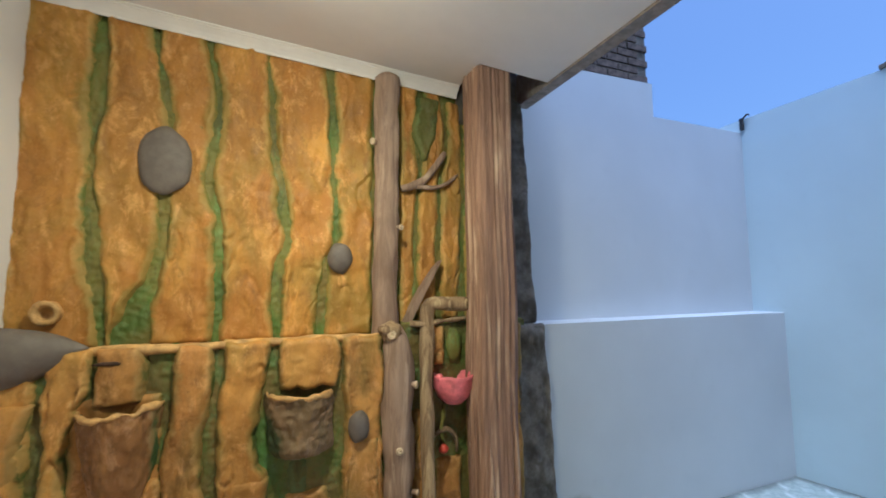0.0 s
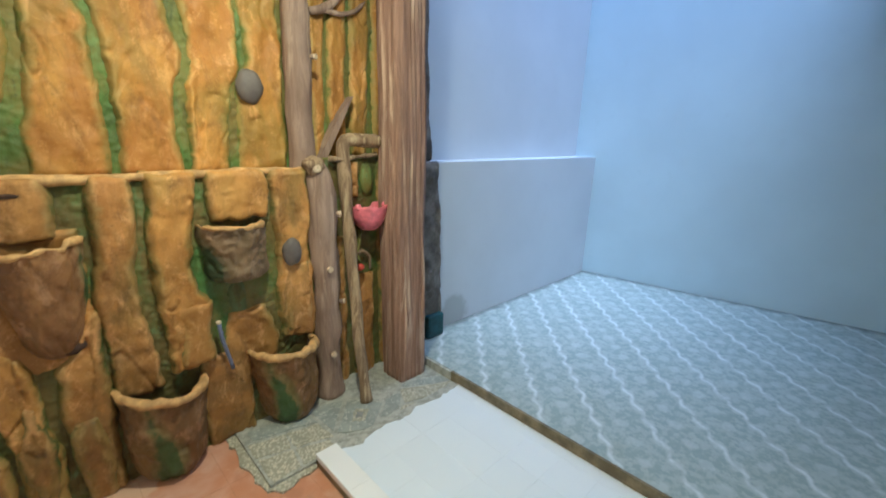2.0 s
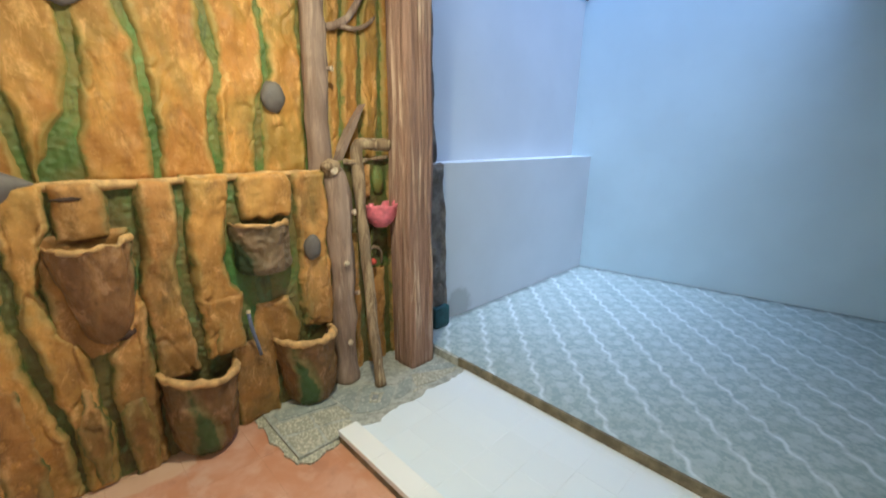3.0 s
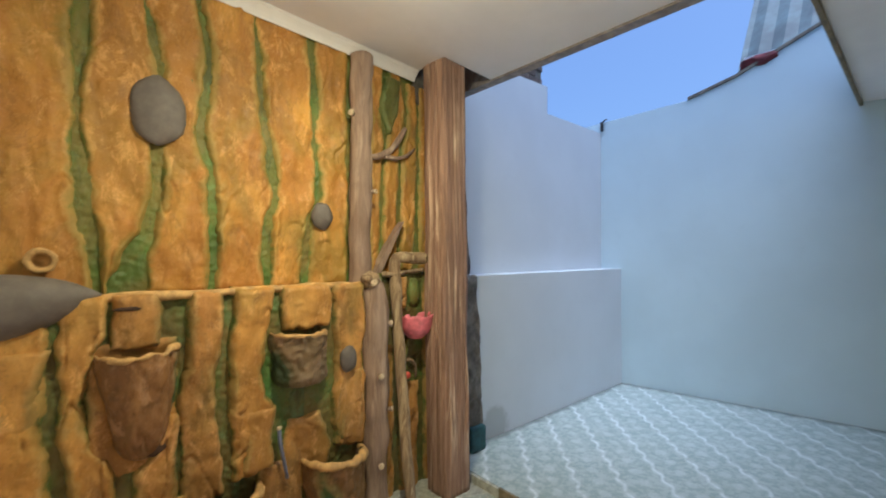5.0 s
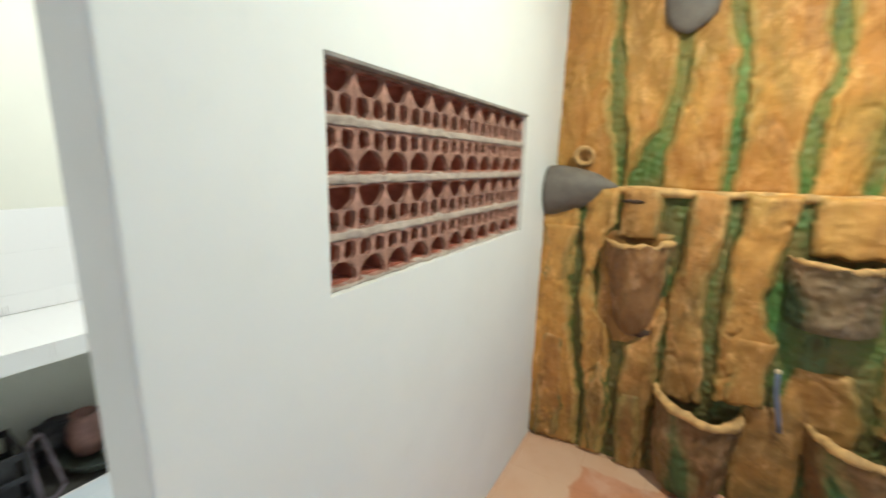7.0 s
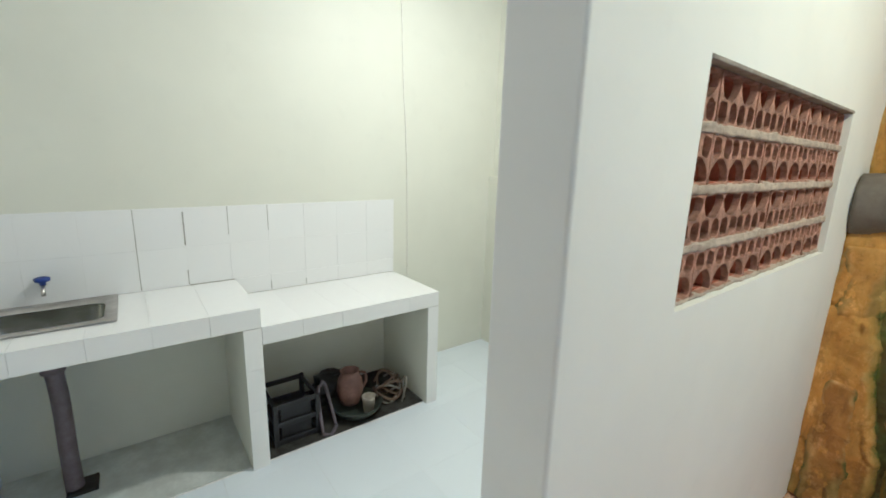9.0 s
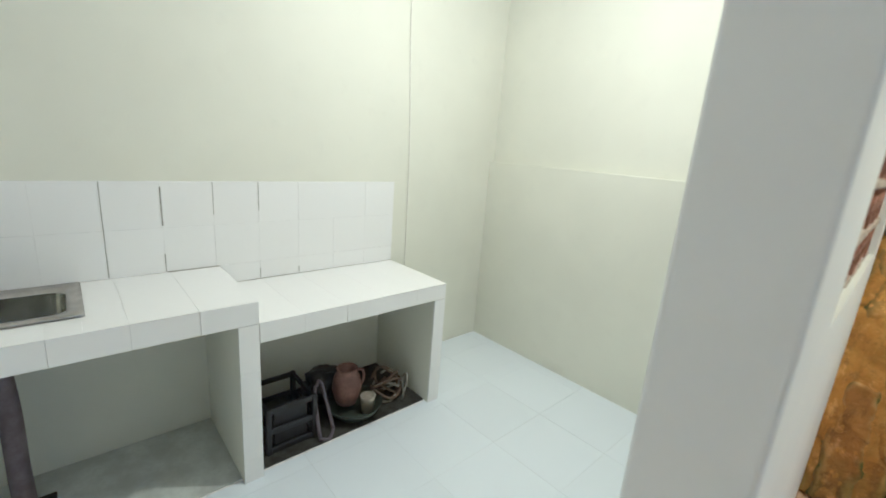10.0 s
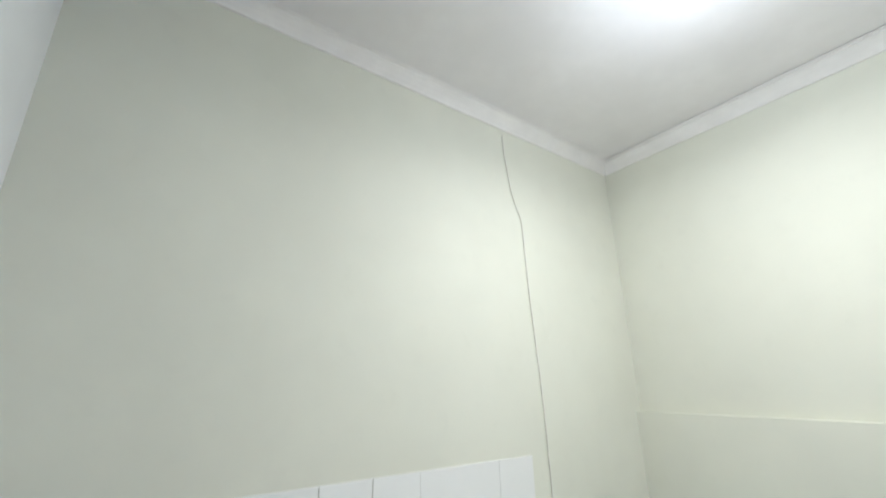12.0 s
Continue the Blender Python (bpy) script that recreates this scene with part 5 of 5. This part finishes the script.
part("wire", tube([(WEST + 0.004, -1.16, 2.96), (WEST + 0.006, -1.155, 2.85), (WEST + 0.006, -1.12, 2.60), (WEST + 0.006, -1.075, 2.47), (WEST + 0.006, -1.06, 2.42), (WEST + 0.006, -1.045, 2.0), (WEST + 0.006, -1.02, 1.6), (WEST + 0.006, -1.005, 1.1), (WEST + 0.006, -1.0, 0.02)], [0.0026], 6), M_CABLE, cable, "", True)

# ---- clutter beneath the low counter ----
crate = thing("plastic_crate", (-1.80, -1.92, 0), "black plastic crate lying beneath the low counter", "crate")
for x in (-1.93, -1.67):
    for yy in (-2.06, -1.84):
        part("post", box(x - 0.012, x + 0.012, yy - 0.012, yy + 0.012, 0.004, 0.24, 0.004), M_BLACK, crate)
for z in (0.02, 0.12, 0.225):
    for yy in (-2.06, -1.84):
        part("slat", box(-1.93, -1.67, yy - 0.006, yy + 0.006, z - 0.014, z + 0.014, 0.003), M_BLACK, crate)
    for x in (-1.93, -1.67):
        part("slat", box(x - 0.006, x + 0.006, -2.06, -1.84, z - 0.014, z + 0.014, 0.003), M_BLACK, crate)
part("bottom", box(-1.93, -1.67, -2.06, -1.84, 0.004, 0.012), M_BLACK, crate)
part("board", box(-1.70, -1.685, -2.03, -1.87, 0.03, 0.23, 0.004), M_BLACK, crate)
frame_ = thing("steel_frame", (-1.72, -1.80, 0), "bent dark metal frame leaning beside the crate", "metal frame")
part("bar", tube([(-1.62, -1.83, 0.005), (-1.70, -1.825, 0.22), (-1.72, -1.80, 0.25), (-1.74, -1.77, 0.24), (-1.66, -1.74, 0.008)], [0.009], 8), M_PVC, frame_, "", True)
part("foot", tube([(-1.62, -1.83, 0.012), (-1.60, -1.79, 0.012), (-1.66, -1.74, 0.012)], [0.009], 8), M_PVC, frame_, "", True)
pan = thing("dark_basin", (-1.72, -1.58, 0.0), "shallow dark green plastic basin on the floor", "basin")
part("bowl", lathe([(0, 0.004), (0.10, 0.004), (0.13, 0.03), (0.15, 0.07), (0.155, 0.072), (0.14, 0.05), (0.11, 0.016), (0, 0.012)], (-1.73, -1.58, 0.002), 24), plain("dark_green_plastic", (0.05, 0.06, 0.045), 0.5, 0, 0.3, 12.0, 0.2), pan, "", True)
jug = thing("reddish_jug", (-1.78, -1.60, 0.05), "dusty reddish plastic jug standing in the basin", "jug")
part("body", lathe([(0, 0), (0.055, 0), (0.066, 0.03), (0.08, 0.085), (0.072, 0.15), (0.05, 0.185), (0.058, 0.205), (0.048, 0.205), (0.04, 0.18), (0, 0.15)], (-1.78, -1.60, 0.05), 20), M_LID, jug, "", True)
part("handle", tube([(-1.78, -1.54, 0.225), (-1.78, -1.50, 0.21), (-1.78, -1.495, 0.15), (-1.78, -1.52, 0.12)], [0.008], 8), M_LID, jug, "", True)
cup = thing("pale_cup", (-1.68, -1.53, 0.02), "small pale dusty cup in the basin", "cup")
part("body", lathe([(0, 0), (0.03, 0), (0.038, 0.08), (0.042, 0.1), (0.036, 0.1), (0.03, 0.02), (0, 0.015)], (-1.675, -1.53, 0.016), 16), plain("dusty_cream", (0.35, 0.32, 0.25), 0.6, 0, 0.2, 20.0, 0.2), cup, "", True)
coil = thing("cable_coil", (-1.75, -1.36, 0.0), "tangled coil of brown and grey cable", "cable")
for i in range(7):
    ph = i * 0.9
    r = 0.07 + 0.012 * (i % 3)
    pts = [(-1.75 + r * math.cos(ph + a) * 0.8, -1.36 + r * math.sin(ph + a), 0.018 + 0.022 * i + 0.03 * math.sin(a * 2 + ph)) for a in [2 * math.pi * q / 12 for q in range(12)]]
    part("loop", tube(pts, [0.0075], 6), (M_CABLE_D, M_CABLE_G, M_CABLE_D)[i % 3], coil, "", True)
part("loop", tube([(-1.66, -1.31, 0.01), (-1.645, -1.29, 0.12), (-1.66, -1.28, 0.17), (-1.70, -1.28, 0.13), (-1.69, -1.27, 0.01)], [0.006], 6), M_CABLE_G, coil, "pale cable loop", True)
sack = thing("dark_bag", (-1.92, -1.62, 0.0), "crumpled dark plastic bag against the wall", "bag")
part("body", pebble((-1.94, -1.66, 0.085), (0.10, 0.13, 0.10), 14, 0.5, 4), M_BLACK, sack, "", True)

# ---- neighbouring buildings over the yard walls ----
brick_house = thing("neighbour_brick_wall", (3.2, 0.5, 0), "weathered dark brick wall of the house behind", "brick wall")
part("core", box(1.6, 4.005, 0.335, 0.55, -0.1, 4.4), M_DARKCON, brick_house, "dark mortar bed")
row = 0
bmesh_brick = box(0, 0.215, 0, 0.1, 0, 0.058, 0.004)
me_brick = bpy.data.meshes.new("brick")
bmesh_brick.to_mesh(me_brick)
bmesh_brick.free()
z = 3.1
while z < 4.36:
    x = 4.01 - 0.215 - (0.11 if row % 2 else 0.0)
    while x > 2.5:
        ob = link("brick", me_brick, M_BRICKWALL, brick_house)
        ob.location = (x + brick_house.location.x * 0, 0.322 + random.uniform(-0.006, 0.006), z)
        x -= 0.227
    row += 1
    z += 0.07
roof_house = thing("neighbour_roof", (6.5, -2.2, 0), "weathered grey sheet roof of the house beside", "house")
part("wall", box(6.24, 8.2, -4.5, -0.97, -0.1, 3.9), M_COURT, roof_house, "grey rendered house wall")


def ribbed(x0, x1, y0, y1, z0, z1):
    bm = bmesh.new()
    n = 64
    rows_ = []
    for i in range(n + 1):
        yy = y0 + (y1 - y0) * i / n
        h = 0.02 * math.sin(2 * math.pi * i / 4)
        rows_.append([bm.verts.new((x, yy, zz + h + d)) for x, zz in ((x0, z0), (x1, z1)) for d in (0, -0.02)])
    for a, b in zip(rows_, rows_[1:]):
        bm.faces.new((a[0], a[2], b[2], b[0]))
        bm.faces.new((a[1], b[1], b[3], a[3]))
        bm.faces.new((a[0], b[0], b[1], a[1]))
        bm.faces.new((a[2], a[3], b[3], b[2]))
    bm.faces.new((rows_[0][0], rows_[0][1], rows_[0][3], rows_[0][2]))
    bm.faces.new((rows_[-1][0], rows_[-1][2], rows_[-1][3], rows_[-1][1]))
    bmesh.ops.recalc_face_normals(bm, faces=bm.faces[:])
    return bm


part("roof", ribbed(6.18, 8.3, -4.6, -0.92, 3.75, 7.0), M_ROOF, roof_house, "corrugated grey sheets")
# coping on the side wall, and the pots of tar and a red bucket left on it
for (y0, z0), (y1, z1) in zip(EAST_TOP[1:4], EAST_TOP[2:5]):
    bm = bmesh.new()
    a = [bm.verts.new((east_x(yy) + dx, yy, zz + dz)) for yy, zz in ((y0, z0), (y1, z1)) for dx, dz in ((-0.02, 0.001), (0.17, 0.001), (0.17, 0.03), (-0.02, 0.03))]
    for q in ((0, 1, 2, 3), (7, 6, 5, 4), (0, 4, 5, 1), (1, 5, 6, 2), (2, 6, 7, 3), (3, 7, 4, 0)):
        bm.faces.new([a[i] for i in q])
    structure("coping", bm, M_DARKCON, "dark weathered coping on the side wall")
bundle = thing("red_cloth", (5.17, -1.28, 3.37), "dark red bundle lying on the wall top", "bundle")
part("body", pebble((5.22, -1.33, 3.43), (0.07, 0.16, 0.055), 21, 0.4, 3), plain("dark_red_cloth", (0.12, 0.025, 0.03), 0.9, 0, 0.3, 16.0, 0.4), bundle, "", True)
peg = thing("wall_bracket", (4.90, 0.12, 3.05), "small dark metal bracket on the wall corner", "bracket")
part("arm", box(4.875, 4.90, 0.10, 0.13, 3.0, 3.11, 0.004), M_BLACK, peg)
part("hook", tube([(4.888, 0.105, 3.10), (4.888, 0.07, 3.13), (4.888, 0.05, 3.12)], [0.008], 8), M_BLACK, peg, "", True)

# ---- floor tiles ----
def lay(parent, x0, x1, y0, y1, pitch, z, thick, mats, gap=0.003, ox=0.0, oy=0.0):
    """Square tiles over a stretch, cut at its edges; one mesh for all whole tiles."""
    shared = {}
    i0, i1 = math.floor((x0 - ox) / pitch), math.ceil((x1 - ox) / pitch)
    j0, j1 = math.floor((y0 - oy) / pitch), math.ceil((y1 - oy) / pitch)
    for i in range(i0, i1):
        for j in range(j0, j1):
            ax, bx = max(x0, ox + i * pitch), min(x1, ox + (i + 1) * pitch)
            ay, by = max(y0, oy + j * pitch), min(y1, oy + (j + 1) * pitch)
            if bx - ax < 0.012 or by - ay < 0.02:
                continue
            mat = mats(i, j, (ax + bx) / 2, (ay + by) / 2)
            key = (round(bx - ax, 3), round(by - ay, 3), mat.name)
            if key not in shared:
                bm = box(gap / 2, bx - ax - gap / 2, gap / 2, by - ay - gap / 2, -thick, 0, 0.0012)
                me = bpy.data.meshes.new("tile")
                bm.to_mesh(me)
                bm.free()
                me.materials.append(mat)
                shared[key] = me
            ob = link("tile", shared[key], mat, parent)
            ob.location = (ax, ay, z + random.uniform(-0.0006, 0.0006))


lay(floor_kitchen, WEST + 0.001, C_FRONT - 0.03, C_END, -0.246, 0.4, 0.0, 0.006, lambda i, j, x, y: M_WTILE, 0.0008, -0.70, -1.93)
lay(floor_kitchen, C_FRONT - 0.03, -0.142, -3.138, -0.246, 0.4, 0.0, 0.006, lambda i, j, x, y: M_WTILE, 0.0008, -0.70, -1.93)
lay(floor_kitchen, -0.14, 0.0, -3.138, V_END - 0.002, 0.4, 0.0, 0.006, lambda i, j, x, y: M_WTILE, 0.0008, -0.70, -1.93)
lay(floor_hall, 0.002, 1.268, -3.598, -0.16, 0.3, 0.0, 0.006, lambda i, j, x, y: M_HALLTILE, 0.0014, 0.02, -0.2)
lay(floor_trough, 1.385, 2.260, -3.598, -0.665, 0.2, 0.03, 0.010, lambda i, j, x, y: M_WTILE, 0.0003, 1.385, -0.665)
lay(kerb, 1.270, 1.384, -3.598, -0.664, 0.3, 0.07, 0.03, lambda i, j, x, y: M_KTILE, 0.0006, 1.27, -0.664)

# flat broken pieces laid in the patch before the relief
def shard(poly, mat, label="", lift=0.0):
    rng = random.Random(len(floor_patch.children))
    out = []
    for (x0, y0), (x1, y1) in zip(poly, poly[1:] + poly[:1]):
        for q in range(3):
            out.append((x0 + (x1 - x0) * q / 3 + rng.uniform(-0.006, 0.006), max(-0.657, y0 + (y1 - y0) * q / 3 + rng.uniform(-0.006, 0.006))))
    part("shard", prism(out, 2, 0.02, 0.0265 + lift + rng.uniform(0, 0.0015)), mat, floor_patch, label)


for poly in ([(1.06, -0.34), (1.24, -0.38), (1.22, -0.5), (1.06, -0.46)], [(1.25, -0.385), (1.41, -0.42), (1.42, -0.56), (1.24, -0.51)], [(1.06, -0.475), (1.22, -0.515), (1.20, -0.65), (1.07, -0.65)],
             [(1.235, -0.525), (1.40, -0.575), (1.38, -0.65), (1.215, -0.65)], [(1.95, -0.46), (2.25, -0.615), (2.05, -0.65), (1.88, -0.59)], [(1.86, -0.605), (1.99, -0.652), (1.77, -0.65)]):
    shard(poly, M_GRAVEL, "pale washed pebble slab")
for poly in ([(1.43, -0.26), (1.62, -0.33), (1.44, -0.53)], [(1.66, -0.32), (1.82, -0.36), (1.92, -0.46), (1.80, -0.49)], [(1.82, -0.50), (1.93, -0.475), (1.86, -0.585), (1.74, -0.62), (1.70, -0.60)],
             [(1.44, -0.575), (1.58, -0.655), (1.42, -0.652)], [(1.10, -0.24), (1.40, -0.27), (1.41, -0.40), (1.09, -0.32)], [(1.96, -0.44), (2.02, -0.43), (2.25, -0.52), (2.25, -0.60)], [(2.08, -0.42), (2.25, -0.42), (2.25, -0.50)]):
    shard(poly, M_PATCH, "flat grey-green tile shard")
for k, mat in ((1.0, M_PATCH), (0.72, M_SLATE), (0.42, M_GRAVEL), (0.2, M_SLATE)):
    shard([(1.62 + (x - 1.62) * k, -0.51 + (y + 0.51) * k) for x, y in ((1.64, -0.35), (1.785, -0.5), (1.6, -0.648), (1.455, -0.56))], mat, "grey patterned tile with nested squares", 0.001 + 0.003 * (1 - k))


def ragged(line, spread, step, seed):
    """A line of (x, y) points broken into short uneven steps."""
    rng = random.Random(seed)
    out = []
    for (x0, y0), (x1, y1) in zip(line, line[1:]):
        n = max(1, int(math.hypot(x1 - x0, y1 - y0) / step))
        out += [(x0 + (x1 - x0) * q / n + rng.uniform(-spread, spread), y0 + (y1 - y0) * q / n + rng.uniform(-spread, spread)) for q in range(n)]
    return out + [line[-1]]


# cement smeared over the hall tiles round the patch, and the broken end of the white walkway
part("cement_smear", prism(ragged([(1.01, -0.19), (1.0, -0.42), (1.02, -0.66), (1.08, -0.71), (1.17, -0.70), (1.266, -0.685)], 0.014, 0.035, 4) + [(1.266, -0.662), (1.048, -0.662), (1.048, -0.19)], 2, 0.0022, 0.012), M_GRAVEL, floor_patch, "smeared rough cement")
part("cement_joint", prism(ragged([(1.387, -0.675), (1.50, -0.71), (1.62, -0.672), (1.80, -0.70), (1.92, -0.672), (2.08, -0.69), (2.255, -0.675)], 0.010, 0.03, 9) + [(2.255, -0.640), (1.387, -0.640)], 2, 0.026, 0.0335), M_PATCH, floor_patch, "broken cement joint at the walkway end")
